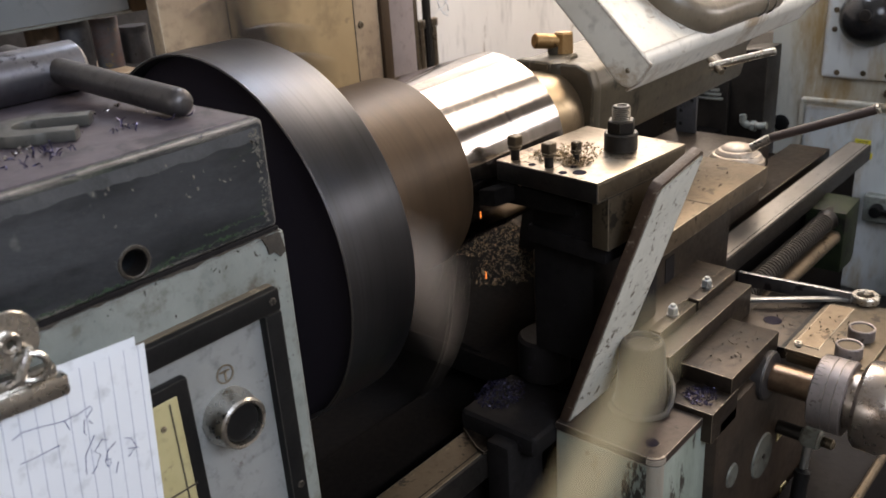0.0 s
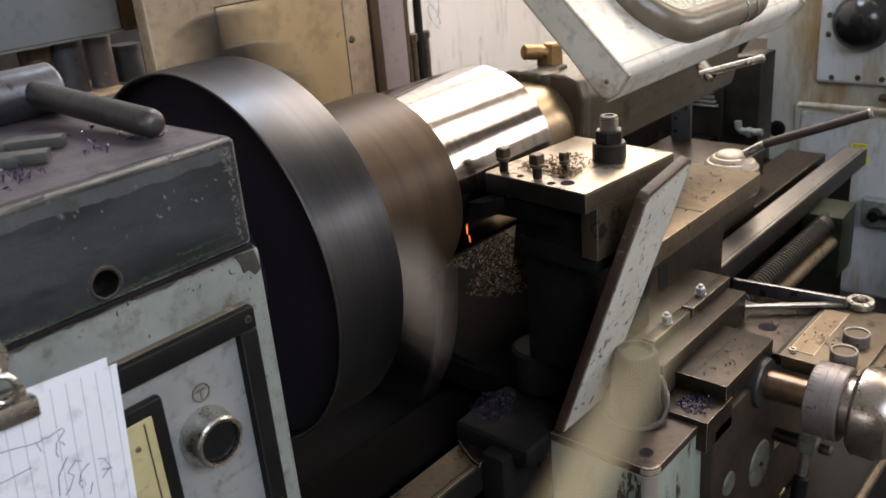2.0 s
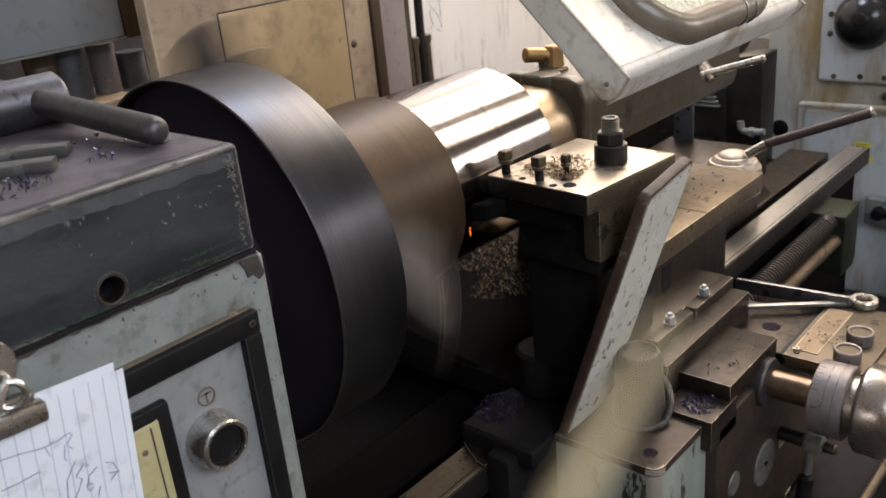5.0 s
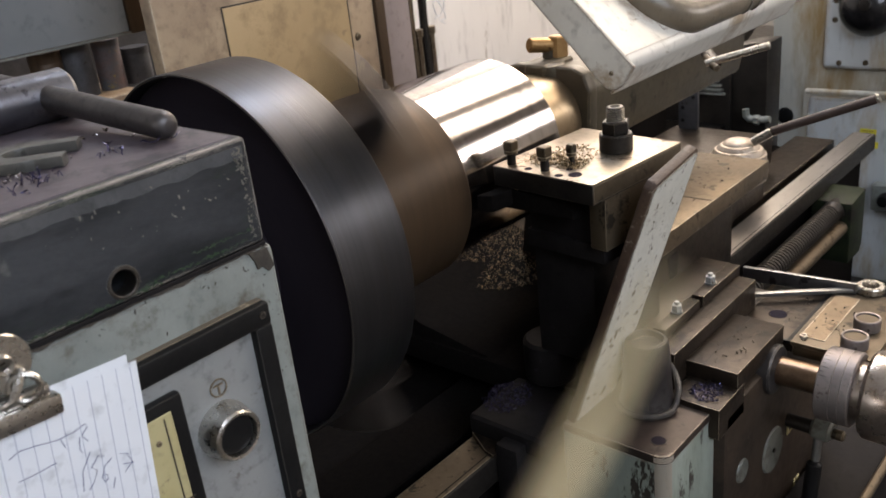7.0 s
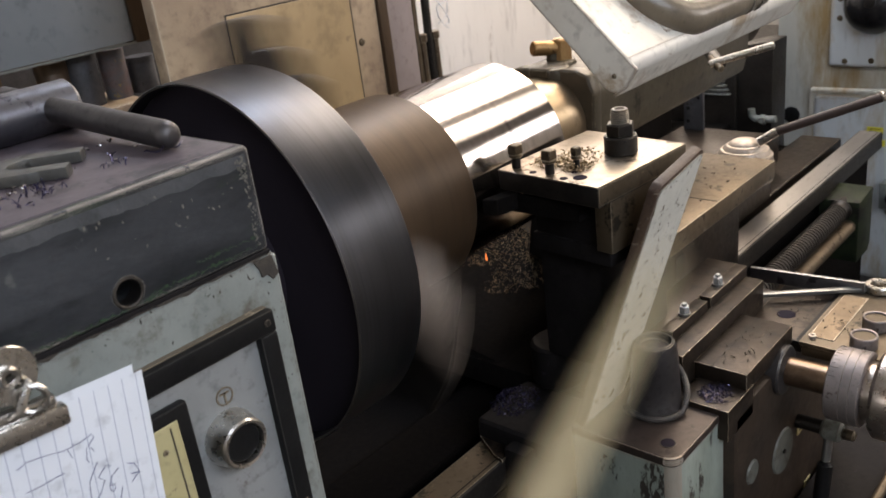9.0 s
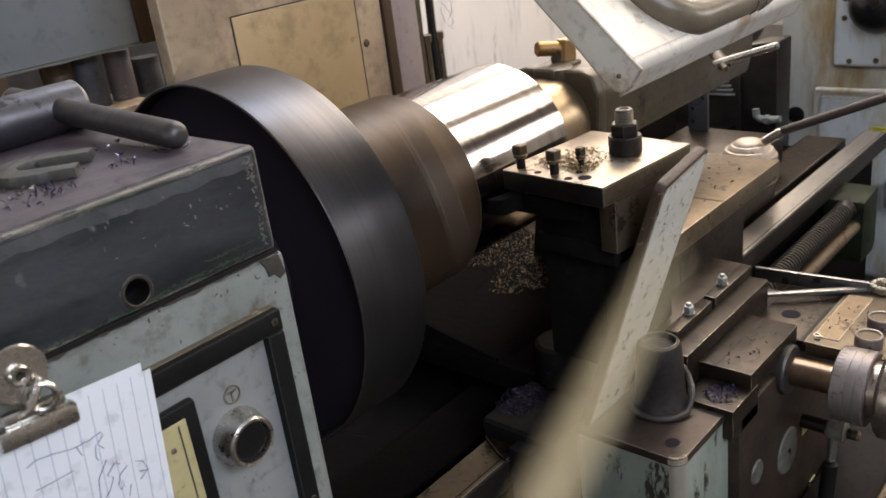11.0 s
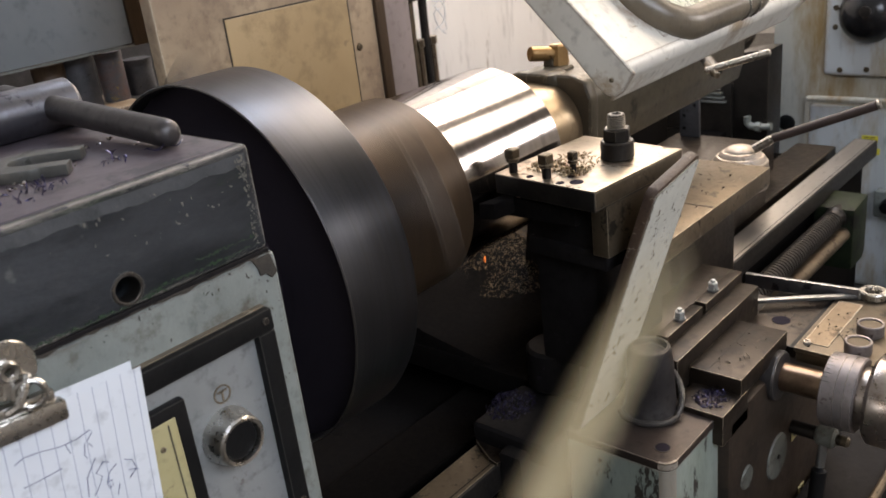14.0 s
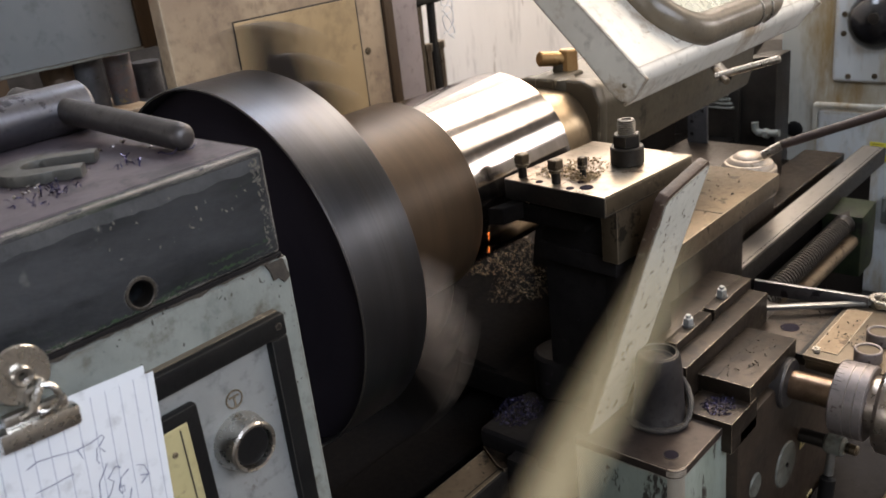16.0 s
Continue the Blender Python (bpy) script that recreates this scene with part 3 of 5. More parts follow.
    part("button_cap", turned([(0, 0.0135), (0.008, 0.0142), (0.0120, 0.0135), (0.0129, 0.011)], 36, pose(0.434, 0.2535, 1.1785) @ ALONG_X), BLACK, k, "black button cap")
    sym = part("round_symbol", turned([(0.0062, 0), (0.0062, 0.0006), (0.0052, 0.0006), (0.0052, 0)], 28, pose(0.434, 0.2562, 1.206) @ ALONG_X), OILY_STEEL, h, "engraved round symbol")
    part("symbol_stroke", box(0.4338, 0.4347, 0.2556, 0.2568, 1.2015, 1.2085, 0), OILY_STEEL, sym)
    part("symbol_stroke", box(0.4338, 0.4347, 0.2528, 0.2596, 1.2073, 1.2085, 0), OILY_STEEL, sym)
    return h


def notepad():
    n = thing("clipped_notes", "sheets of lined notepaper with pen notes held by a bulldog clip", "paper", pose(0, 0, 0))

    def sheet(name, x, y0, y1, z0, z1, sag, parent):
        bm = bmesh.new()
        rows = []
        for i in range(13):
            f = i / 12
            z = z1 + (z0 - z1) * f
            rows.append([bm.verts.new((x + sag * math.sin(f * 2.6 + j * 0.5) + 0.006 * f * (j / 6) ** 2, y0 + (y1 - y0) * j / 6 - 0.004 * f, z)) for j in range(7)])
        for p, q in zip(rows, rows[1:]):
            for j in range(6):
                bm.faces.new((p[j], p[j + 1], q[j + 1], q[j]))
        return mesh_ob(name, bm, PAPER, parent)
    m = pose(0.4415, 0.2065, 1.2535, -4.5)
    back = sheet("back_sheet", -0.0015, -0.108, -0.0035, -0.22, 0.004, 0.0008, n)
    front = sheet("front_sheet", 0.0012, -0.108, 0.0, -0.22, 0.0, 0.0010, n)
    for k in range(13):
        y = -0.004 - k * 0.0082
        bm = bmesh.new()
        pts = []
        for i in range(13):
            f = i / 12
            j = (y + 0.108) / 0.108 * 6
            pts.append((0.00135 + 0.0010 * math.sin(f * 2.6 + j * 0.5) + 0.006 * f * (j / 6) ** 2, y - 0.004 * f, -0.22 * f))
        prev = None
        for p in pts:
            cur = (bm.verts.new(p), bm.verts.new((p[0], p[1] - 0.0004, p[2])))
            if prev:
                bm.faces.new((prev[0], cur[0], cur[1], prev[1]))
            prev = cur
        part("ruled_line", bm, INK, front)
    # pen strokes: a sketched outline and a number
    strokes = [[(-0.0345, -0.0395), (-0.0405, -0.0485), (-0.0415, -0.0595)],
               [(-0.0275, -0.0455), (-0.0305, -0.0435), (-0.0355, -0.0485), (-0.0325, -0.0515), (-0.0355, -0.0575), (-0.0385, -0.0605)],
               [(-0.0235, -0.0485), (-0.0285, -0.0515), (-0.0305, -0.0575), (-0.0295, -0.0605), (-0.0275, -0.0595), (-0.0275, -0.0565), (-0.0305, -0.0565)],
               [(-0.0235, -0.0605), (-0.0255, -0.0665)],
               [(-0.0185, -0.0485), (-0.0145, -0.0505), (-0.0125, -0.0565), (-0.0175, -0.0605)],
               [(-0.0175, -0.0555), (-0.0115, -0.0575)],
               [(-0.0745, -0.0235), (-0.0695, -0.0215), (-0.0605, -0.0225), (-0.0505, -0.0245), (-0.0445, -0.0245)],
               [(-0.0485, -0.0245), (-0.0465, -0.0305)],
               [(-0.0455, -0.0235), (-0.0425, -0.0245), (-0.0345, -0.0225), (-0.0335, -0.0245), (-0.0375, -0.0285)],
               [(-0.0725, -0.0375), (-0.0655, -0.0375), (-0.0525, -0.0365)],
               [(-0.0385, -0.0285), (-0.0395, -0.0355), (-0.0385, -0.0375)],
               [(-0.0365, -0.0295), (-0.0345, -0.0325)]]
    for st in strokes:
        pts = []
        for (y, z) in st:
            f, j = -z / 0.22, (y + 0.108) / 0.108 * 6
            pts.append((0.0017 + 0.0010 * math.sin(f * 2.6 + j * 0.5) + 0.006 * f * (j / 6) ** 2, y - 0.004 * f, z))
        part("pen_stroke", tube(pts, 0.00022, 5), PEN, front)
    # bulldog clip
    c = new("bulldog_clip")
    c.parent = n
    c.matrix_basis = pose(0.004, -0.0655, 0.0035, 0, 0, 0)
    bm = bmesh.new()
    box(-0.004, 0.005, -0.020, 0.020, -0.012, -0.001, 0.002, 2, bm)
    box(-0.003, 0.003, -0.016, 0.016, -0.001, 0.006, 0.002, 2, bm)
    part("clip_jaw", bm, CHROME, c, "nickel clip jaw")
    part("clip_plate", turned([(0.0045, 0), (0.0145, 0), (0.0152, 0.001), (0.0145, 0.002), (0.0045, 0.002), (0.0045, 0)], 32, pose(0.001, -0.004, 0.024) @ ALONG_X), CHROME, c, "round nickel finger plate")
    part("clip_eyelet", turned([(0.0025, 0), (0.0055, 0.0), (0.0055, 0.003), (0.0045, 0.0045), (0.0025, 0.004)], 24, pose(0.002, -0.004, 0.024) @ ALONG_X), CHROME, c)
    part("clip_spring", tube([(0.006 + 0.003 * math.cos(a), 0.003 + 0.0065 * math.cos(a), 0.010 + 0.007 * math.sin(a)) for a in [i * 0.5236 for i in range(12)]], 0.0018, 8, True), CHROME, c)
    part("clip_spring", tube([(0.004, -0.008, 0.003), (0.008, -0.004, 0.007), (0.007, 0.001, 0.015), (0.004, 0.004, 0.019)], 0.0022, 8), CHROME, c)
    n.matrix_world = m
    return n


def chuck_key():
    k = thing("chuck_key", "steel chuck key with a round cross bar on the headstock top", "chuck key", pose(0, 0, 0))
    part("key_body", turned([(0, 0), (0.014, 0), (0.017, 0.003), (0.017, 0.30), (0, 0.30)], 36, pose(0.252, 0.300, 1.3665) @ pose(0, 0, 0, 90)), KEY_BODY, k, "scuffed steel body")
    a, b = Vector((0.396, 0.2868, 1.3580)), Vector((0.20, 0.276, 1.3715))
    m = Matrix.Translation(a) @ (b - a).to_track_quat("Z", "Y").to_matrix().to_4x4()
    part("cross_bar", turned([(0, 0), (0.0032, 0.0002), (0.0046, 0.0006), (0.0066, 0.0022), (0.0080, 0.0044), (0.0087, 0.0072), (0.0088, 0.010), (0.0088, 0.196), (0, 0.196)], 32, m), KEY_STEEL, k, "dull steel cross bar with a domed end")


def c_washer():
    s = thing("slotted_washer", "grey steel slotted washer lying on the headstock", "washer", pose(0.3435, 0.2195, 1.3495, 0, 0, 229))
    pts = [(0.027 * math.cos(radians(a)), 0.027 * math.sin(radians(a))) for a in range(120, -121, -12)]
    pts = [(-0.03, 0.024)] + pts + [(-0.03, -0.024), (-0.03, -0.0115)]
    pts += [(0.0115 * math.cos(radians(a)), 0.0115 * math.sin(radians(a))) for a in range(-90, 91, 18)] + [(-0.03, 0.0115)]
    part("plate", prism([(0.94 * p, 0.94 * q) for p, q in pts], "z", 0, 0.0068, 0.0009, 2), WASHER_STEEL, s)


# ---- turning parts ----
def chuck_and_work():
    c = thing("lathe_chuck", "large dark steel three-jaw chuck turning fast", "lathe chuck", pose(0, 0, 1.08))
    part("chuck_body", turned([(0.2240, 0.560), (0.2252, 0.5415), (0.2272, 0.5405), (0.2283, 0.5418), (0.2283, 0.634), (0.2265, 0.638), (0.09, 0.638), (0.09, 0.60)], 96, ALONG_Y), CHUCK_STEEL, c, "dark oiled chuck rim")
    # the headstock's shade on this face is put into its colour
    part("back_plate", turned([(0.05, 0.50), (0.06, 0.505), (0.09, 0.56), (0.2242, 0.562), (0.2242, 0.59)], 72, ALONG_Y), CHUCK_BACK, c, "back of the chuck, blackened for headstock shade")
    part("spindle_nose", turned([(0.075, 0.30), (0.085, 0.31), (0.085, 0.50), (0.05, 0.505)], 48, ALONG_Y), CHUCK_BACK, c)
    for i in range(3):
        m = pose(0, 0, 0, 0, i * 120, 0)
        bm = prism([(0.638, 0.15), (0.638, 0.278), (0.672, 0.278), (0.672, 0.235), (0.70, 0.235), (0.70, 0.195), (0.725, 0.195), (0.725, 0.1395), (0.655, 0.1395), (0.655, 0.15)], "x", -0.036, 0.036, 0.003, 1)
        bm.transform(m)
        jaw = part("jaw", bm, JAW_STEEL, c, "stepped steel chuck jaw")
        for z, y in ((0.18, 0.725), (0.215, 0.70), (0.258, 0.672)):
            part("jaw_screw", turned([(0, 0.004), (0.009, 0.004), (0.009, 0.0), (0.005, 0.0)], 18, m @ pose(0, y, z) @ ALONG_Y), BLACK_STEEL, jaw)
        bm3 = turned([(0.0, -0.012), (0.013, -0.012), (0.013, 0.0006), (0.016, 0.0006)], 20, m @ pose(0, 0.588, 0.2283, 0, 0, 0))
        part("key_socket", bm3, BLACK_STEEL, c)
    w = thing("workpiece", "turned steel blank with brown scale flange and bright shaft", "workpiece", pose(0, 0, 1.08))
    part("flange", turned([(0, 0.640), (0.1384, 0.640), (0.1384, 0.848), (0.1365, 0.851), (0.1307, 0.851)], 96, ALONG_Y), RUST_STEEL, w, "brown scaled cylindrical flange")
    part("shaft", turned([(0.1306, 0.851), (0.1306, 1.0745), (0.129, 1.0765), (0.05, 1.0765), (0.03, 1.06), (0, 1.06)], 96, ALONG_Y), BRIGHT_STEEL, w, "bright mirror-turned shaft")
    return c, w


# ---- bed ----
def bed():
    b = thing("lathe_bed", "long cast lathe bed with ground steel ways", "lathe bed", pose(0, 0, 0))
    part("front_way", prism([(0.640, 0.135), (0.656, 0.165), (0.6975, 0.165), (0.700, 0.1625), (0.700, 0.106), (0.697, 0.103), (0.660, 0.090), (0.640, 0.09)], "y", 0.318, 2.53, 0.0012, 1), BLACK_STEEL, b, "oily front way casting")
    # the way's near stretch is browner than the rest
    part("near_way_face", box(0.1075, 0.1615, 0.32, 0.96, 0.6985, 0.7004, 0.0004, 1), OILY_STEEL, b, "browner face of the front way beside the chuck")
    part("way_face", box(0.1075, 0.1615, 0.962, 2.528, 0.6985, 0.7004, 0.0004, 1), WAY_STEEL, b, "bright ground face of the front way")
    part("way_groove", box(0.1535, 0.1552, 0.32, 2.528, 0.6995, 0.7008, 0), DARK_SHADE_STEEL, b)
    part("inner_way", prism([(0.60, -0.08), (0.60, 0.060), (0.676, 0.060), (0.676, -0.05)], "y", 1.40, 2.52, 0.002, 1), GRIME_SHADE_STEEL, b, "oily brown inner tailstock way")
    # near half of the way is black: its shade is put into the colour
    part("inner_way", prism([(0.60, -0.08), (0.60, 0.060), (0.668, 0.060), (0.668, -0.05)], "y", 0.318, 1.398, 0.002, 1), SHADE_BLACK, b, "inner way beside the chuck, blackened for shade")
    part("rear_way", prism([(0.62, -0.33), (0.70, -0.33), (0.70, -0.25), (0.62, -0.24)], "y", 0.318, 2.53, 0.002, 1), SHADE_BLACK, b)
    part("bed_casting", box(-0.34, 0.135, 0.318, 2.52, 0.08, 0.64, 0.004), SHADE_BLACK, b, "oily bed casting, blackened for shade")
    s = thing("lead_screw", "long threaded lead screw below the bed way", "lead screw", pose(0, 0, 0))
    n = 65
    prof = []
    for i in range(n):
        y = 1.30 + i * 0.012
        prof += [(0.0240, y), (0.0240, y + 0.006), (0.0185, y + 0.0075), (0.0185, y + 0.0105)]
    part("thread", turned([(0.0195, 1.0)] + prof + [(0.022, 2.09), (0.026, 2.095), (0.026, 2.14), (0, 2.14)], 20, pose(0.203, 0, 0.632) @ ALONG_Y), BLACK_STEEL, s, "square thread")
    r = thing("feed_rod", "smooth steel feed rod below the lead screw", "feed rod", pose(0, 0, 0))
    part("rod", rod((0.222, 1.0, 0.592), (0.222, 2.14, 0.592), 0.017, 20), STEEL, r)
    k = thing("screw_bracket", "green-black cast bracket at the screw's end", "bracket", pose(0, 0, 0))
    part("casting", prism([(2.10, 0.50), (2.10, 0.655), (2.20, 0.665), (2.20, 0.52), (2.185, 0.50)], "x", 0.150, 0.245, 0.004), GREEN_IRON, k)


# ---- carriage ----
def rounded_plan(x0, x1, y0, y1, r):
    """A rectangle in plan whose front outer corner is rounded."""
    arc = [(x1 - r + r * math.sin(radians(a)), y0 + r - r * math.cos(radians(a))) for a in range(0, 91, 5)]
    return [(x0, y0)] + arc + [(x1, y1), (x0, y1)]



def carriage():
    c = thing("carriage", "oily steel lathe carriage with apron and cross-slide", "lathe carriage", pose(0, 0, 0))
    # saddle top coloured near-black to hold the shade under the work
    part("saddle", box(-0.32, 0.245, 0.965, 1.46, 0.7005, 0.745, 0.004), SHADE_BLACK, c, "oily saddle, blackened for shade")
    part("saddle_wing", box(0.098, 0.235, 0.838, 0.967, 0.7005, 0.737, 0.012, 3), DARK_SHADE_STEEL, c, "rounded black wing on the way")
    part("wing_wiper", box(0.165, 0.205, 0.815, 0.90, 0.56, 0.722, 0.006), DARK_SHADE_STEEL, c)
    part("felt_wiper", prism([(0.104, 0.838), (0.104, 0.846), (0.168, 0.846), (0.168, 0.808), (0.150, 0.812)], "z", 0.7005, 0.7065, 0.0015, 2), GRIME_SHADE_STEEL, c, "oily felt wiper on the way")
    plate = part("corner_plate", prism(rounded_plan(0.235, 0.3985, 0.888, 1.04, 0.018), "z", 0.727, 0.741, 0.003, 2), PLATE_STEEL, c, "dark worn steel top of the saddle corner")
    part("plate_hole", turned([(0.0075, 0.0006), (0.0115, 0.0006), (0.0115, 0)], 24, pose(0.3695, 0.9205, 0.741)), BLACK_STEEL, plate)
    part("hole_bottom", turned([(0, 0.0008), (0.0095, 0.0008)], 24, pose(0.3695, 0.9205, 0.741)), CHUCK_BACK, plate)
    part("apron_corner", prism(rounded_plan(0.235, 0.3965, 0.8895, 1.035, 0.0165), "z", 0.36, 0.7275, 0.002, 1), CHIPPED_PAINT, c, "chipped pale green-grey painted casting")
    part("apron", box(0.20, 0.4125, 1.037, 1.45, 0.30, 0.727, 0.008), APRON, c, "dark oil-soaked brown apron face")
    part("apron_top", box(0.325, 0.425, 1.252, 1.452, 0.728, 0.748, 0.004), GRIME_SHADE_STEEL, c, "worn steel apron top")
    part("apron_shelf", box(0.4255, 0.56, 1.245, 1.47, 0.728, 0.7475, 0.004), OILY_STEEL, c)
    rp = part("cover_plate", box(0.424, 0.545, 1.24, 1.455, 0.7485, 0.7555, 0.002), OILY_STEEL, c, "oily brown cover plate")
    part("inset_plate", box(0.431, 0.469, 1.262, 1.425, 0.7553, 0.7570, 0.0006, 1), STEEL, rp, "bright yellowish inset plate")
    for x, y in ((0.44, 1.255), (0.50, 1.25)):
        part("plate_screw", turned([(0, 0.002), (0.004, 0.002), (0.0045, 0)], 14, pose(x, y, 0.7555)), BLACK_STEEL, rp)
    part("apron_hole", turned([(0, 0.0008), (0.014, 0.0008), (0.015, 0)], 24, pose(0.37, 1.329, 0.7482)), CHUCK_BACK, c)
    part("groove", box(0.4135, 0.4205, 1.252, 1.45, 0.744, 0.7487, 0), BLACK, c)
    part("groove", box(0.330, 0.424, 1.250, 1.2545, 0.744, 0.7489, 0), BLACK, c)
    # cross-slide steps
    part("ledge", box(0.335, 0.4125, 1.015, 1.10, 0.70, 0.750, 0.002), GRIME_SHADE_STEEL, c, "low ledge with blue chips")
    cov = part("slide_cover", box(0.3290, 0.4105, 1.0795, 1.250, 0.745, 0.7755, 0.002), GRIME_SHADE_STEEL, c, "steel slide cover")
    part("cover_groove", box(0.356, 0.3575, 1.0795, 1.248, 0.774, 0.7758, 0), BLACK, cov)
    part("lower_strip", box(0.296, 0.3285, 1.046, 1.335, 0.742, 0.8, 0.0015), GRIME_SHADE_STEEL, c, "ground steel guide strip")
    for y0, y1 in ((1.080, 1.196), (1.208, 1.345)):
        part("upper_strip", box(0.275, 0.2955, y0, y1, 0.745, 0.8155, 0.0015), GRIME_SHADE_STEEL, c, "clamping strip")
    part("slide_base", box(0.165, 0.275, 1.065, 1.355, 0.742, 0.812, 0.003), GRIME_SHADE_STEEL, c)
    for y in (1.141, 1.258):
        b = part("strip_bolt", hexnut((0.2835, y, 0.8178), 0.0082, 0.0115), PALE_NUT, c, "pale zinc-plated strip nut")
        part("bolt_washer", turned([(0, 0.0), (0.0098, 0), (0.0098, 0.0025), (0, 0.0025)], 20, pose(0.2835, y, 0.8156)), TOOL_STEEL, b)
        part("bolt_stud", rod((0.2835, y, 0.829), (0.2835, y, 0.8345), 0.0042, 14, 0.001), PALE_NUT, b)
        # dark plate that stands for the nut's reflection in the steel
        part("strip_reflection", box(0.2748, 0.2765, y + 0.014, y + 0.036, 0.800, 0.8135, 0), DARK_SHADE_STEEL, c)
    for y in (1.115, 1.235):
        # dark plates painted as mirror images of the nuts on the slide foot
        part("nut_reflection", box(0.2198, 0.2212, y, y + 0.030, 0.8135, 0.858, 0), DARK_SHADE_STEEL, c)
    return c


def top_slide():
    s = thing("top_slide", "brown oily steel top slide carrying the tool post", "lathe slide", pose(0, 0, 0))
    part("slide_body", box(0.072, 0.2205, 1.07, 1.645, 0.866, 0.9015, 0.002), STEEL, s, "brown ground slide body")
    # foot is coloured darker than the body above to hold its shade
    part("slide_foot", box(0.073, 0.2200, 1.07, 1.482, 0.746, 0.867, 0.001), GRIME_SHADE_STEEL, s)
    part("top_groove", box(0.074, 0.219, 1.398, 1.4005, 0.900, 0.9020, 0), BLACK, s)
    # pedestal and boss carry the post's shade in their colour
    part("pedestal", box(0.163, 0.262, 0.945, 1.13, 0.812, 0.986, 0.006), DARK_SHADE_STEEL, s, "tool post pedestal, blackened for shade")
    part("pedestal_boss", rod((0.150, 0.985, 0.742), (0.150, 0.985, 0.812), 0.040, 32, 0.005), DARK_SHADE_STEEL, s)


def tool_post():
    m = pose(0.2275, 0.9945, 0.986, 0, 0, -5.0)
    t = thing("tool_post", "square four-way tool post of worn dark steel", "tool post", m)
    # base and core are blackened in place of the shade under the plate
    part("base_plate", box(-0.060, 0.072, -0.066, 0.090, 0, 0.026, 0.003), DARK_SHADE_STEEL, t)
    part("core", box(-0.055, 0.056, -0.062, 0.062, 0.024, 0.10, 0.003), DARK_SHADE_STEEL, t)
    # dark edges, bright top and mid side: the light is in their colours
    part("top_plate", box(-0.083, 0.083, -0.099, 0.099, 0.096, 0.1228, 0.0015), BLACK_STEEL, t, "oily plate edges, darkened for shade")
    part("ground_top", box(-0.0828, 0.0828, -0.0988, 0.0988, 0.1215, 0.124, 0.0008), POST_STEEL, t, "worn ground top face, brightened for glare")
    part("mid_lit_side", box(0.082, 0.0834, -0.0975, 0.0975, 0.098, 0.1215, 0.0005), OILY_STEEL, t, "brown side face, mid-toned for weaker light")
    part("side_wall", box(0.056, 0.0815, -0.073, 0.098, 0.024, 0.098, 0.002), OILY_STEEL, t)
    nut = part("clamp_collar", turned([(0, 0), (0.021, 0), (0.0225, 0.002), (0.0225, 0.023), (0.021, 0.025), (0, 0.025)], 36, pose(0.026, 0.030, 0.124)), BLACK_STEEL, t, "black round clamp collar")
    part("clamp_nut", hexnut((0.026, 0.030, 0.149), 0.0195, 0.017), BLACK_STEEL, nut, "hexagon clamp nut")
    st = [(0, 0), (0.0115, 0)]
    for i in range(7):
        st += [(0.0125, 0.001 + i * 0.0025), (0.0112, 0.0022 + i * 0.0025)]
    part("threaded_stud", turned(st + [(0.0115, 0.019), (0.010, 0.020), (0.007, 0.020), (0.006, 0.018), (0, 0.018)], 24, pose(0.026, 0.030, 0.165)), BUSH_IRON, nut, "worn threaded stud")
    for x, y, hh, w in ((-0.064, -0.082, 0.030, 0.0078), (-0.006, -0.082, 0.030, 0.0078), (0.013, -0.050, 0.027, 0.0055)):
        b = part("clamp_screw", rod((x, y, 0.120), (x, y, 0.126 + hh * 0.5), w * 0.78, 16), BLACK_STEEL, t)
        part("screw_collar", turned([(0, 0), (w * 1.12, 0), (w * 1.2, 0.001), (w * 1.2, 0.0035), (w * 1.1, 0.0045), (0, 0.0045)], 22, pose(x, y, 0.124 + hh * 0.50)), OILY_STEEL, b)
        part("square_head", box(x - w, x + w, y - w, y + w, 0.124 + hh * 0.62, 0.124 + hh * 1.1, 0.003, 3), OILY_STEEL, b, "worn square screw head")
    for x, y, r in ((0.040, -0.078, 0.0085), (0.023, -0.090, 0.005), (-0.030, -0.088, 0.0045), (0.02, -0.064, 0.004)):
        part("screw_hole", turned([(0, 0.0008), (r, 0.0008), (r + 0.0006, 0)], 20, pose(x, y, 0.124)), CHUCK_BACK, t)
    k = thing("turning_tool", "black carbide turning tool clamped in the post", "cutting tool", pose(0, 0, 0))
    part("shank", box(0.152, 0.262, 0.902, 0.934, 1.052, 1.079, 0.002), SHADE_BLACK, k)
    part("insert", prism([(0.137, 0.862), (0.158, 0.868), (0.166, 0.90), (0.166, 0.93), (0.152, 0.93)], "z", 1.058, 1.0805, 0.001, 1), SHADE_BLACK, k, "near-black insert")


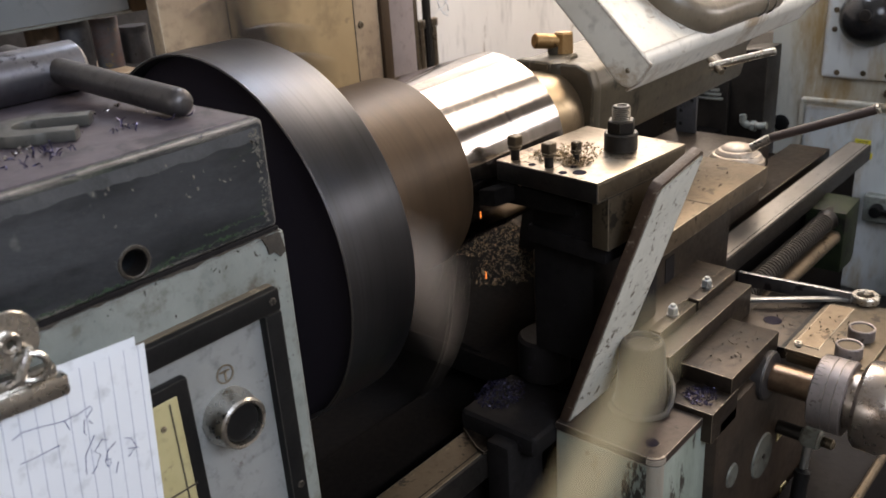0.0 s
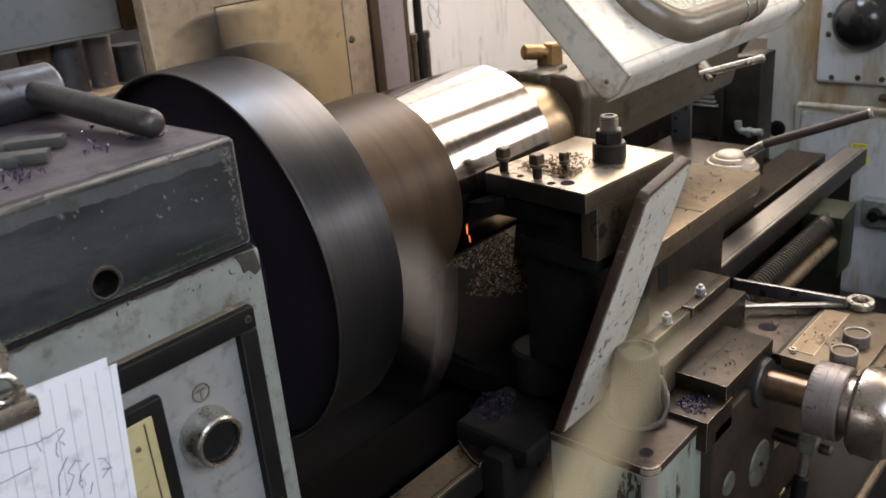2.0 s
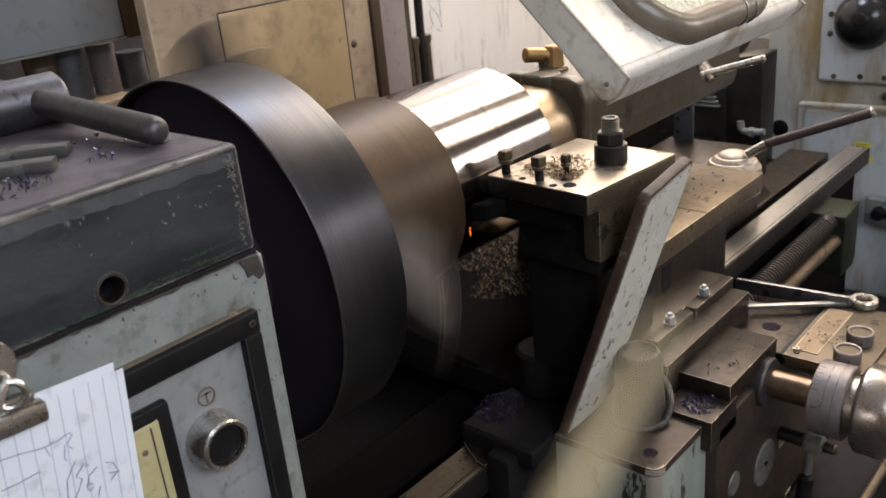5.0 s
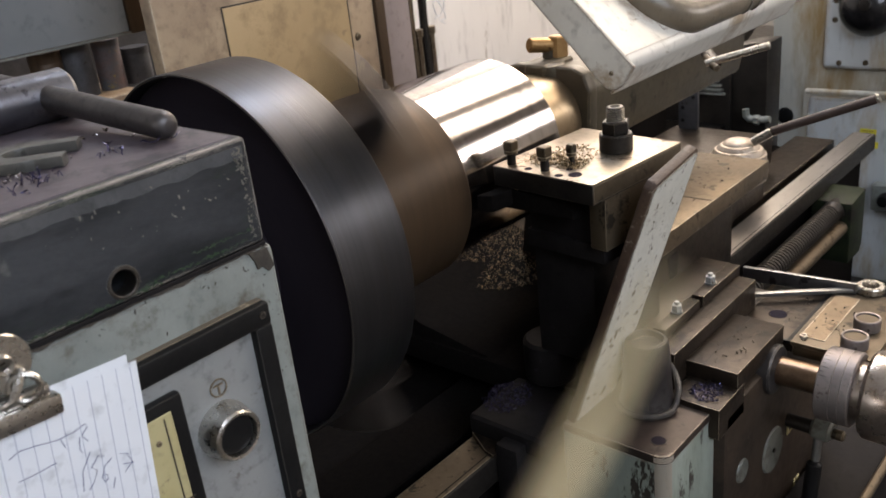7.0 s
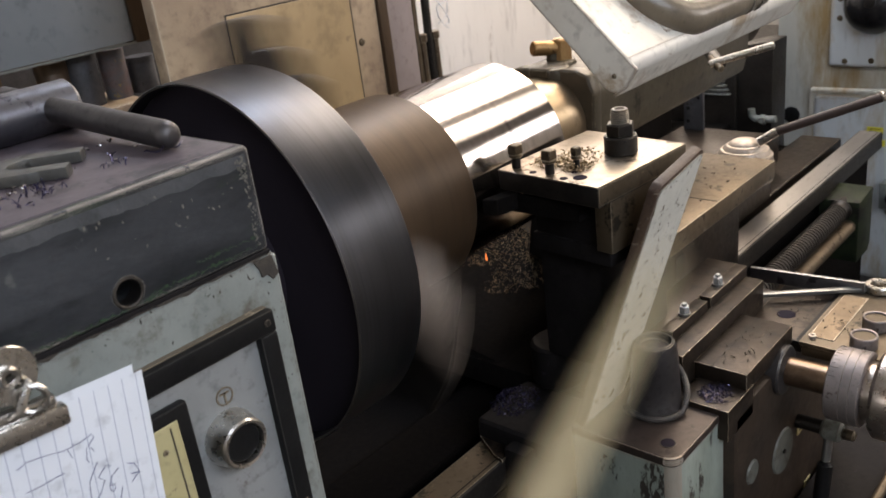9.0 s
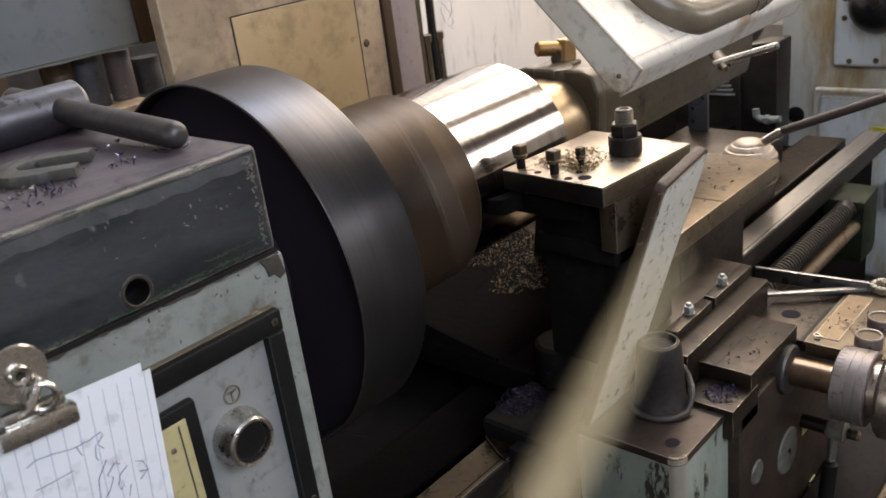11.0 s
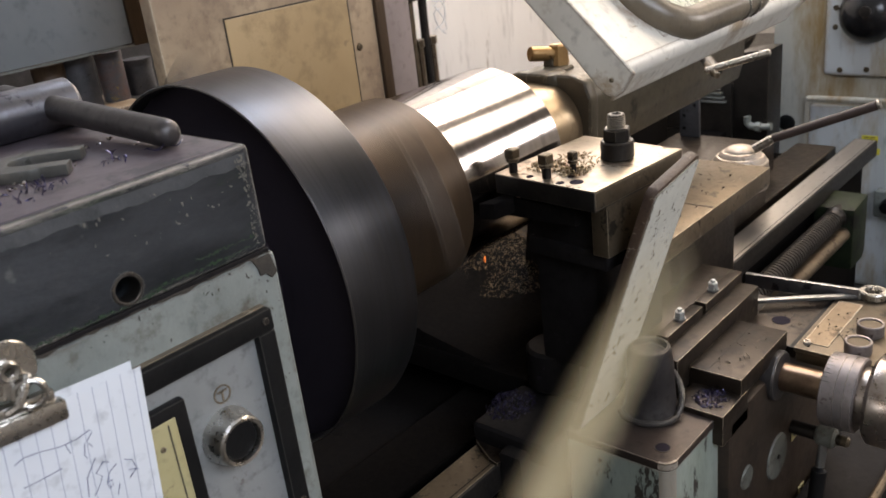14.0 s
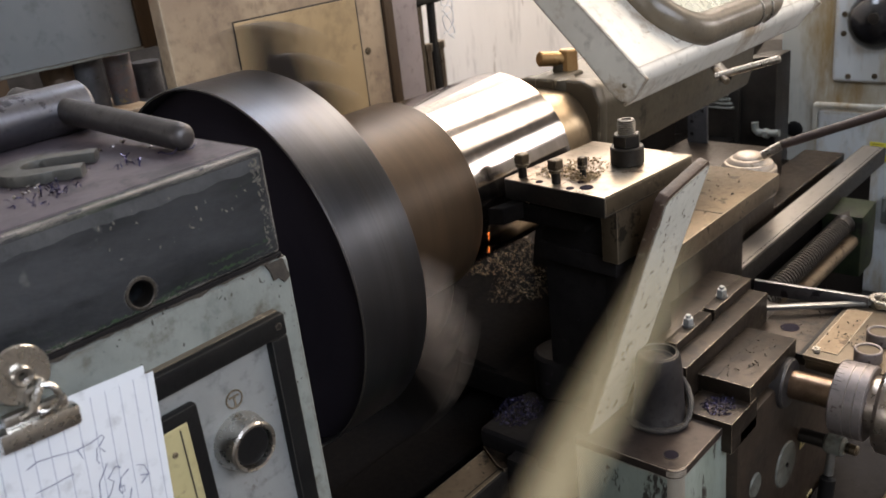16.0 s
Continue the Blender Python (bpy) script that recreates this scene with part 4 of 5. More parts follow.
def guard_board():
    b = thing("guard_board", "scuffed pale painted board leaning on the saddle", "board", pose(0, 0, 0))
    ax, az = 0.368 - 0.253, 1.121 - 0.742
    L = math.hypot(ax, az)
    m = Matrix(((ax / L, 0, az / L, 0.253), (0.10 * 0, 1, 0, 0.892), (az / L, 0, -ax / L, 0.742), (0, 0, 0, 1)))
    bm = prism([(0, 0), (L - 0.026, 0.038), (L - 0.018, 0.045), (L + 0.002, 0.140), (L - 0.004, 0.149), (0, 0.110)], "z", -0.0145, 0.0, 0.003, 2)
    bm.transform(m)
    part("board", bm, BOARD_EDGE, b, "dark oiled thick board")
    bm = prism([(0.002, 0.003), (L - 0.030, 0.041), (L - 0.023, 0.047), (L - 0.004, 0.138), (L - 0.008, 0.146), (0.002, 0.108)], "z", -0.001, 0.0012, 0.0005, 1)
    bm.transform(m)
    part("painted_face", bm, BOARD_PAINT, b, "pale scuffed paint")


def clamp_cup():
    c = thing("clamp_bush", "grey cast clamp bush on the saddle corner", "clamp bush", pose(0.312, 0.994, 0.741))
    part("barrel", turned([(0, 0), (0.040, 0), (0.041, 0.004), (0.040, 0.009), (0.0368, 0.014), (0.0345, 0.050), (0.0335, 0.078), (0.0312, 0.099), (0.0285, 0.106), (0.0245, 0.108), (0.021, 0.099), (0, 0.097)], 40), BUSH_IRON, c)
    part("rim_wire", tube([(0.044 * math.cos(a), 0.044 * math.sin(a), 0.005 + (0.034 if i > 8 else 0) * (i - 8) / 4) for i, a in enumerate([-2.4 + k * 0.28 for k in range(14)])], 0.0048, 10), BUSH_IRON, c, "thick wire bail")


def handwheel():
    h = thing("cross_slide_dial", "steel cross-slide screw with graduated dials and handwheel", "handwheel", pose(0.398, 1.206, 0.7195, 0, 0, 1.5))
    part("flange", turned([(0, 0), (0.038, 0), (0.040, 0.003), (0.040, 0.019), (0.038, 0.022), (0.028, 0.025), (0, 0.025)], 40, ALONG_X), BUSH_IRON, h)
    part("screw_sleeve", turned([(0.020, 0.012), (0.0225, 0.014), (0.0225, 0.098), (0, 0.098)], 32, ALONG_X), SLEEVE, h, "brown worn sleeve")
    part("dial", turned([(0, 0.092), (0.054, 0.092), (0.056, 0.094), (0.056, 0.113), (0.0545, 0.1135), (0.056, 0.114), (0.0565, 0.126), (0.055, 0.1265), (0.0565, 0.127), (0.0565, 0.138), (0.054, 0.140), (0, 0.140)], 64, ALONG_X), GREY_DIAL, h, "graduated dial rings")
    part("hub", turned([(0.044, 0.140), (0.044, 0.152), (0.060, 0.154), (0.066, 0.160), (0.067, 0.19), (0.060, 0.205), (0, 0.205)], 64, ALONG_X), HUB_STEEL, h, "bright handwheel hub")
    for i in range(16):
        part("graduation", box(0.094, 0.100 if i % 2 else 0.105, -0.0004, 0.0004, 0.0559, 0.0563, 0), BLACK_STEEL, h).matrix_basis = pose(0, 0, 0, 50 - i * 7)
    return h


def apron_controls():
    d = thing("apron_dial", "oval grey feed plates on the apron", "dial plate", pose(0.4128, 1.216, 0.562))
    part("plate", turned([(0, 0.003), (0.038, 0.003), (0.040, 0)], 32, ALONG_X), DIAL_PAINT, d)
    part("pin", turned([(0, 0.006), (0.004, 0.006), (0.004, 0)], 14, ALONG_X), BLACK_STEEL, d)
    d2 = thing("apron_dial", "small grey feed plate on the apron", "dial plate", pose(0.4128, 1.097, 0.597))
    part("plate", turned([(0, 0.003), (0.018, 0.003), (0.02, 0)], 28, ALONG_X), DIAL_PAINT, d2)
    for y, z in ((1.289, 0.566), (1.334, 0.419)):
        p = thing("feed_tag", "small yellowed engraved tag on the apron", "label", pose(0.4128, y, z))
        part("tag", box(0, 0.002, -0.012, 0.012, -0.012, 0.012, 0.0005, 1), CREAM, p)
        part("mark", box(0.002, 0.0024, -0.006, 0.004, -0.006, 0.007, 0), BLACK_STEEL, p)
    l = thing("apron_lever", "black-handled feed lever with a pale hub on the apron", "lever", pose(0.4128, 1.28, 0.583))
    part("stalk", rod((-0.003, 0, 0), (0.045, 0, 0), 0.012, 18, 0.002), BLACK_STEEL, l)
    part("hub", rod((0.040, 0, 0), (0.072, 0.0, 0), 0.017, 20, 0.004), PALE_PAINT, l, "pale grey hub")
    part("pin", rod((0.070, 0, 0), (0.092, 0.0, 0), 0.009, 16, 0.003), OILY_STEEL, l)
    part("arm", rod((0.052, 0, 0), (0.052, -0.012, -0.055), 0.0075, 16, 0.002), TOOL_STEEL, l)
    part("grip", rod((0.052, -0.012, -0.055), (0.052, -0.03, -0.135), 0.0125, 18, 0.005), BLACK, l, "black plastic grip")


def chip_tray():
    y = thing("chip_tray", "black oily chip tray with a steel rim below the apron", "chip tray", pose(0, 0, 0))
    part("tray", box(0.42, 0.53, 1.22, 2.62, 0.0, 0.435, 0.004), DARK_SHADE_STEEL, y)
    part("rim", rod((0.531, 1.22, 0.44), (0.531, 2.62, 0.44), 0.008, 14, 0.002), OILY_STEEL, y, "rolled steel rim")


def loose_tools():
    f = thing("steel_bar", "flat dark steel bar lying over the apron", "steel bar", pose(0, 0, 0))
    bm = box(0, 0.19, -0.004, 0.004, 0, 0.026, 0.002)
    part("bar", bm, KEY_BODY, f)
    f.matrix_world = pose(0.268, 1.425, 0.7495, 0, 0, 6)
    s = thing("ring_spanner", "chrome ring spanner lying on the apron", "spanner", pose(0.474, 1.462, 0.7562, 0, 0, 35))
    part("ring", turned([(0.013, 0), (0.021, 0), (0.0225, 0.002), (0.0225, 0.011), (0.021, 0.013), (0.014, 0.013), (0.013, 0.011), (0.013, 0)], 12 * 3), CHROME, s)
    part("shank", prism([(-0.018, -0.006), (-0.018, 0.006), (-0.19, 0.005), (-0.19, -0.005)], "z", 0.002, 0.009, 0.002, 2), TOOL_STEEL, s)
    for i, (x, y) in enumerate(((0.508, 1.334), (0.510, 1.270))):
        r = thing("bush", "small grey steel bush standing on the cover plate", "bush", pose(x, y, 0.7558), "bushes on the cover plate")
        part("ring", turned([(0.0115, 0.001), (0.0195, 0), (0.020, 0.001), (0.020, 0.018), (0.0188, 0.0195), (0.0168, 0.019), (0.016, 0.0168)], 32), GREY_DIAL, r)
        part("core", turned([(0.0161, 0.0165), (0, 0.0168)], 28), OILY_STEEL, r)
    n = thing("washer", "small bright nut lying on the cover plate", "nut", pose(0.437, 1.262, 0.7556))
    part("ring", turned([(0.003, 0), (0.006, 0), (0.006, 0.004), (0.003, 0.004), (0.003, 0)], 20), CHROME, n)


# ---- tailstock ----
def tailstock():
    t = thing("tailstock", "olive brown cast tailstock with quill and bronze oiler", "tailstock", pose(0, 0, 0))
    part("quill", turned([(0, 1.02), (0.03, 1.06), (0.070, 1.0785), (0.0775, 1.080), (0.0785, 1.082), (0.0785, 1.132), (0.0772, 1.1335), (0.0772, 1.1355), (0.0785, 1.137), (0.0785, 1.26), (0, 1.26)], 64, pose(0, 0, 1.08) @ ALONG_Y), QUILL_STEEL, t, "worn tan steel quill and centre")
    prof = [(-0.10, 1.03), (-0.10, 1.12), (-0.085, 1.155), (-0.05, 1.166), (0.062, 1.166), (0.083, 1.157), (0.093, 1.13), (0.090, 1.07), (0.080, 1.03), (0.03, 1.012), (-0.05, 1.01)]
    part("barrel", prism([(q, p) for p, q in prof], "y", 1.234, 1.82, 0.008, 3), BARREL, t, "oily olive brown barrel casting")
    lip = [(1.09 + (q - 1.09) * 1.05, p * 1.03) for p, q in prof]
    part("front_lip", prism(lip, "y", 1.212, 1.24, 0.008, 3), BARREL, t, "oily rounded front lip")
    part("oiler_boss", turned([(0, 0), (0.027, 0), (0.031, 0.003), (0.032, 0.028), (0.029, 0.036), (0.020, 0.039), (0, 0.039)], 32, pose(0.006, 1.228, 1.134)), BARREL, t, "round boss under the oiler")
    part("column", prism([(0.77, -0.12), (1.02, -0.08), (1.02, 0.0), (0.90, 0.0), (0.80, 0.06), (0.77, 0.08)], "y", 1.28, 1.46, 0.006, 2), DARK_SHADE_STEEL, t, "dark column")
    part("foot", box(-0.26, 0.092, 1.36, 1.95, 0.7005, 0.776, 0.006), GRIME_SHADE_STEEL, t, "oily brown foot")
    part("rear_foot", box(-0.26, 0.01, 1.951, 2.20, 0.7005, 0.776, 0.006), GRIME_SHADE_STEEL, t, "oily brown rear foot")
    br = part("upright_bracket", box(-0.238, -0.182, 2.168, 2.178, 0.776, 0.885, 0.003), TIN_GREY, t, "dull grey upright bracket")
    for hz in (0.80, 0.835, 0.865):
        part("bracket_hole", turned([(0, 0.0008), (0.005, 0.0008), (0.0055, 0)], 14, pose(-0.225 if hz < 0.85 else -0.195, 2.168, hz) @ pose(0, 0, 0, 90)), BLACK, br)
    part("clamp_lug", box(-0.02, 0.022, 1.195, 1.285, 1.155, 1.174, 0.008, 3), BARREL, t)
    o = part("oiler", rod((-0.012, 1.262, 1.160), (-0.012, 1.262, 1.190), 0.012, 16, 0.002), BARREL, t, "dark neck of the bronze oiler")
    part("oiler_body", rod((-0.002, 1.272, 1.160), (-0.002, 1.274, 1.208), 0.0195, 6, 0.003, r2=0.018), BRONZE, o)
    part("oiler_spout", rod((-0.004, 1.272, 1.192), (-0.030, 1.228, 1.199), 0.0125, 18, 0.002), BRONZE, o)
    w = thing("locking_lever", "dull domed steel hub with a dark steel lever rod", "hand lever", pose(0, 0, 0))
    part("hub", turned([(0, 0.036), (0.014, 0.0352), (0.026, 0.031), (0.033, 0.0255), (0.034, 0.0235), (0.0385, 0.0225), (0.045, 0.0165), (0.0465, 0.0135), (0.051, 0.0125), (0.055, 0.007), (0.0565, 0.002), (0.060, 0.0), (0.061, -0.003), (0.061, -0.060), (0, -0.060)], 56, pose(0.070, 1.85, 0.836)), DOME_STEEL, w, "dull stepped dome")
    part("socket", rod((0.105, 1.84, 0.868), (0.14, 1.855, 0.892), 0.010, 16, 0.001), CHROME, w)
    part("lever_rod", rod((0.14, 1.855, 0.892), (0.335, 1.90, 0.968), 0.0100, 16, 0.002), JAW_ROD, w, "dark reddish brown rod")
    part("tip", rod((0.335, 1.90, 0.968), (0.341, 1.901, 0.971), 0.011, 16, 0.002), CHROME, w)
    c = thing("quill_clamp_lever", "steel clamp lever with a cross handle on the tailstock", "clamp lever", pose(0, 0, 0))
    part("stem", rod((0.085, 1.62, 1.13), (0.20, 1.445, 1.132), 0.011, 16), BLACK_STEEL, c)
    part("handle", rod((0.188, 1.43, 1.135), (0.29, 1.455, 1.165), 0.0062, 14, 0.002), CHROME, c)
    part("cross_pin", rod((0.18, 1.45, 1.142), (0.215, 1.42, 1.130), 0.006, 12, 0.001), OILY_STEEL, c)


# ---- chip shield ----
def shield():
    s = thing("chip_shield", "hinged cream painted chip shield with a rubber-framed glass window", "chip shield", pose(0, 0, 0))
    # local frame: u along the lathe, v up the slope, w out of the face
    o, v = Vector((0.48, 0.0, 1.3115)), Vector((-0.72, 0, 0.694))
    m = Matrix(((0, v.x, 0.694, o.x), (1, 0, 0, 0), (0, v.z, 0.72, o.z), (0, 0, 0, 1)))

    def put(name, bm, mat, parent, label=""):
        bm.transform(m)
        return part(name, bm, mat, parent, label)
    y0, y1, H = 0.683, 1.082, 0.36
    a, b, p, q = 0.764, 1.002, 0.021, 0.30
    bm = bmesh.new()
    us, vs = (y0, a, b, y1), (0.0125, p, q, H)
    top = [[bm.verts.new((u, w, 0.0)) for w in vs] for u in us]
    low = [[bm.verts.new((u, w, -0.003)) for w in vs] for u in us]
    for i in range(3):
        for j in range(3):
            if (i, j) != (1, 1):
                for g in (top, low):
                    bm.faces.new((g[i][j], g[i + 1][j], g[i + 1][j + 1], g[i][j + 1]))
    put("face_panel", bm, SHIELD_PAINT, s, "worn cream painted sheet with a window opening")
    # the lower edge is rolled over with a wide bend
    bend = [(0.0135 - 0.0125 * math.sin(radians(t)), -0.0125 + 0.0125 * math.cos(radians(t))) for t in range(0, 91, 10)]
    inner = [(0.0135 - 0.0100 * math.sin(radians(t)), -0.0125 + 0.0100 * math.cos(radians(t))) for t in range(90, -1, -10)]
    put("lower_flange", prism(bend + [(-0.002, -0.036), (0.0005, -0.036)] + inner, "x", y0 + 0.001, y1, 0), SHIELD_PAINT, s, "rolled lower lip")
    for cu, cv, du, dv in ((a, p, 1, 1), (b, p, -1, 1), (a, q, 1, -1), (b, q, -1, -1)):
        put("corner_gusset", prism([(cu - 0.001 * du, cv - 0.001 * dv), (cu + 0.026 * du, cv - 0.001 * dv), (cu - 0.001 * du, cv + 0.026 * dv)], "z", -0.0025, 0.0003, 0), SHIELD_PAINT, s)
    put("near_flange", prism([(-0.002, 0.0006), (-0.0055, -0.020), (-0.003, -0.029), (0.004, -0.034), (0.016, -0.0355), (0.05, -0.033), (H, -0.026), (H, 0.0006)], "x", y0 - 0.003, y0 + 0.0005, 0.0008, 1), SHIELD_PAINT, s, "bent side lip")
    put("far_flange", box(y1 - 0.0005, y1 + 0.003, -0.002, H, -0.018, 0.0006, 0.0008, 1), SHIELD_PAINT, s)
    r, pts = 0.052, []
    for cx, cy, a0 in ((b - r, p + r, -90), (b - r, q - r, 0), (a + r, q - r, 90), (a + r, p + r, 180)):
        for k in range(13):
            t = radians(a0 + k * 7.5)
            pts.append((cx + r * math.cos(t), cy + r * math.sin(t), 0.004))
    fr = put("window_beading", tube(pts, 0.0162, 18, True), RUBBER, s, "brown rubber beading")
    for cy in (0.915, 0.938):
        put("beading_clip", tube([(cy, p + 0.0168 * math.cos(t), 0.004 + 0.0168 * math.sin(t)) for t in [k * 0.5236 for k in range(12)]], 0.0012, 6, True), CHROME, fr)
    put("glass", prism([(u, w) for u, w, _ in pts], "z", 0.001, 0.004, 0), GLASS, s, "scratched window glass, coloured pale for its glare")
    put("rivet", turned([(0, 0.0015), (0.0018, 0.0012), (0.0024, 0)], 14, pose(y0 - 0.003, 0.010, -0.020) @ pose(0, 0, 0, 0, -90)), OILY_STEEL, s)
    # hinge arm to the rear
    put("hinge_arm", box(0.86, 0.90, H - 0.02, H + 0.75, -0.03, -0.005, 0.003), SHIELD_PAINT, s)
    return s


# ---- behind the lathe ----
def splash_back():
    s = thing("splash_back", "beige painted splash guard behind the chuck with a flush door", "splash guard", pose(0, 0, 0))
    part("panel", box(-0.505, -0.4725, 0.812, 1.312, 0, 1.75, 0.006, 2), TAN_PAINT, s)
    part("door_groove", box(-0.4735, -0.4718, 0.9445, 0.9475, 1.0, 1.306, 0), BLACK_STEEL, s)
    part("door_groove", box(-0.4735, -0.4718, 0.9475, 1.2425, 1.303, 1.306, 0), BLACK_STEEL, s)
    part("door_groove", box(-0.4735, -0.4718, 1.2395, 1.2425, 0.95, 1.303, 0), BLACK_STEEL, s)
    part("door", box(-0.4735, -0.4712, 0.9478, 1.2393, 0.96, 1.3027, 0.0006, 1), TAN_DOOR, s, "cleaner beige flush door")
    part("latch", turned([(0, 0.004), (0.006, 0.003), (0.008, 0)], 18, pose(-0.4725, 1.2575, 1.195) @ ALONG_X), OILY_STEEL, s)
    part("edge_angle", box(-0.50, -0.466, 1.3125, 1.337, 0, 1.75, 0.002), RUST_STEEL, s, "dark brown edge angle")
    part("side_panel", box(-0.52, -0.490, 1.338, 1.434, 0, 1.75, 0.003), MAUVE_PAINT, s, "grey mauve side panel")
    h = thing("hose_bundle", "dark hoses with steel ends hanging beside the panel", "hoses", pose(0, 0, 0))
    for i, (y, r, mt) in enumerate(((1.472, 0.012, BLACK_STEEL), (1.50, 0.010, OILY_STEEL), (1.545, 0.010, BLACK_STEEL))):
        part("hose", tube([(-0.57, y + 0.02, 1.75), (-0.56, y + 0.01, 1.4), (-0.555, y, 1.15), (-0.55, y + 0.015, 0.0)], r, 10), mt, h)
    for y in (1.525, 1.568):
        part("pipe", rod((-0.55, y, 0.0), (-0.55, y - 0.008, 1.15), 0.008, 12), STEEL, h, "steel pipe")
        part("pipe_nut", hexnut((-0.55, y - 0.008, 1.14), 0.0125, 0.018), STEEL, h)
    part("junction", box(-0.60, -0.53, 1.46, 1.58, 1.245, 1.33, 0.012, 3), BLACK_STEEL, h)
    for i in range(3):
        part("loose_wire", tube([(-0.53, 1.575 + 0.02 * math.sin(k * 0.9 + i * 2), 1.26 - k * 0.012 + 0.01 * math.cos(k * 1.3 + i)) for k in range(9)], 0.0013, 5), PAPER, h, "pale loose wire")


def dark_back_sheet():
    # unseen sheet, added so that the gap behind the bed stays dark
    g = thing("dark_back_sheet", "added near-black sheet along the back of the bed", "chip guard", pose(0, 0, 0))
    part("sheet", box(-0.352, -0.343, 0.45, 2.3, 0.0, 0.955, 0.002), SHADE_BLACK, g)
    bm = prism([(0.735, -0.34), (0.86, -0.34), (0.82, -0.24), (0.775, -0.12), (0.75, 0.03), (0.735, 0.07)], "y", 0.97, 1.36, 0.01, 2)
    tagged(mesh_ob("chip_heap", bm, SHADE_BLACK), "dark heap of packed chips on the saddle", "metal chips", kind="stuff")


def shelf_corner():
    c = thing("wall_cabinet", "blue-grey steel cabinet with an open lower shelf", "cabinet", pose(0, 0, 0))
    part("door", box(-0.79, -0.752, 0.20, 0.925, 1.262, 1.80, 0.003), GREY_PANEL, c, "blue-grey cabinet door")
    part("door_edge", box(-0.752, -0.7495, 0.20, 0.955, 1.2565, 1.2615, 0), PALE_PAINT, c)
    part("post", box(-0.80, -0.748, 0.926, 0.962, 1.2565, 1.80, 0.003), RUST_STEEL, c, "rusty red corner post")
    part("back_board", box(-1.05, -1.03, 0.20, 1.30, 0, 1.80, 0.002), TIN_GREY, c, "dull dark back board")
    part("shelf", box(-1.03, -0.745, 0.20, 0.925, 1.120, 1.150, 0.003), TAN_PAINT, c, "shelf board")
    part("post", box(-0.80, -0.748, 0.62, 0.655, 0, 1.256, 0.003), RUST_STEEL, c, "rusty red corner post")
    for nm, y, r, hgt, mt, lab in (("jar", 0.782, 0.03, 0.095, RUST_STEEL, "glass jar with a dull label"), ("tin", 0.838, 0.034, 0.100, TIN_GREY, "dark cylindrical tin"), ("tin", 0.908, 0.026, 0.096, TIN_LABEL, "rusty tin with a faded label"), ("tin", 0.968, 0.028, 0.07, TIN_GREY, "small dark tin")):
        j = thing(nm, lab + " on the shelf", nm, pose(-0.83, y, 1.15))
        part("body", turned([(0, 0), (r, 0), (r, hgt * 0.9), (r * 0.93, hgt * 0.95), (r * 0.93, hgt), (0, hgt)], 28), mt, j)
        if nm == "jar":
            part("label", turned([(r + 0.0006, 0.030), (r + 0.0006, 0.052)], 28), TEAL_LABEL, j, "faded teal label band")
            part("label", turned([(r + 0.0006, 0.004), (r + 0.0006, 0.0295)], 28), CREAM, j, "cream label band")
            part("lid", turned([(0, 0.098), (r * 1.02, 0.098), (r * 1.02, 0.078), (r, 0.078)], 28), RUST_STEEL, j)
        else:
            part("lid", turned([(r * 1.03, hgt - 0.012), (r * 1.03, hgt + 0.001), (0, hgt + 0.0012)], 28), mt, j)


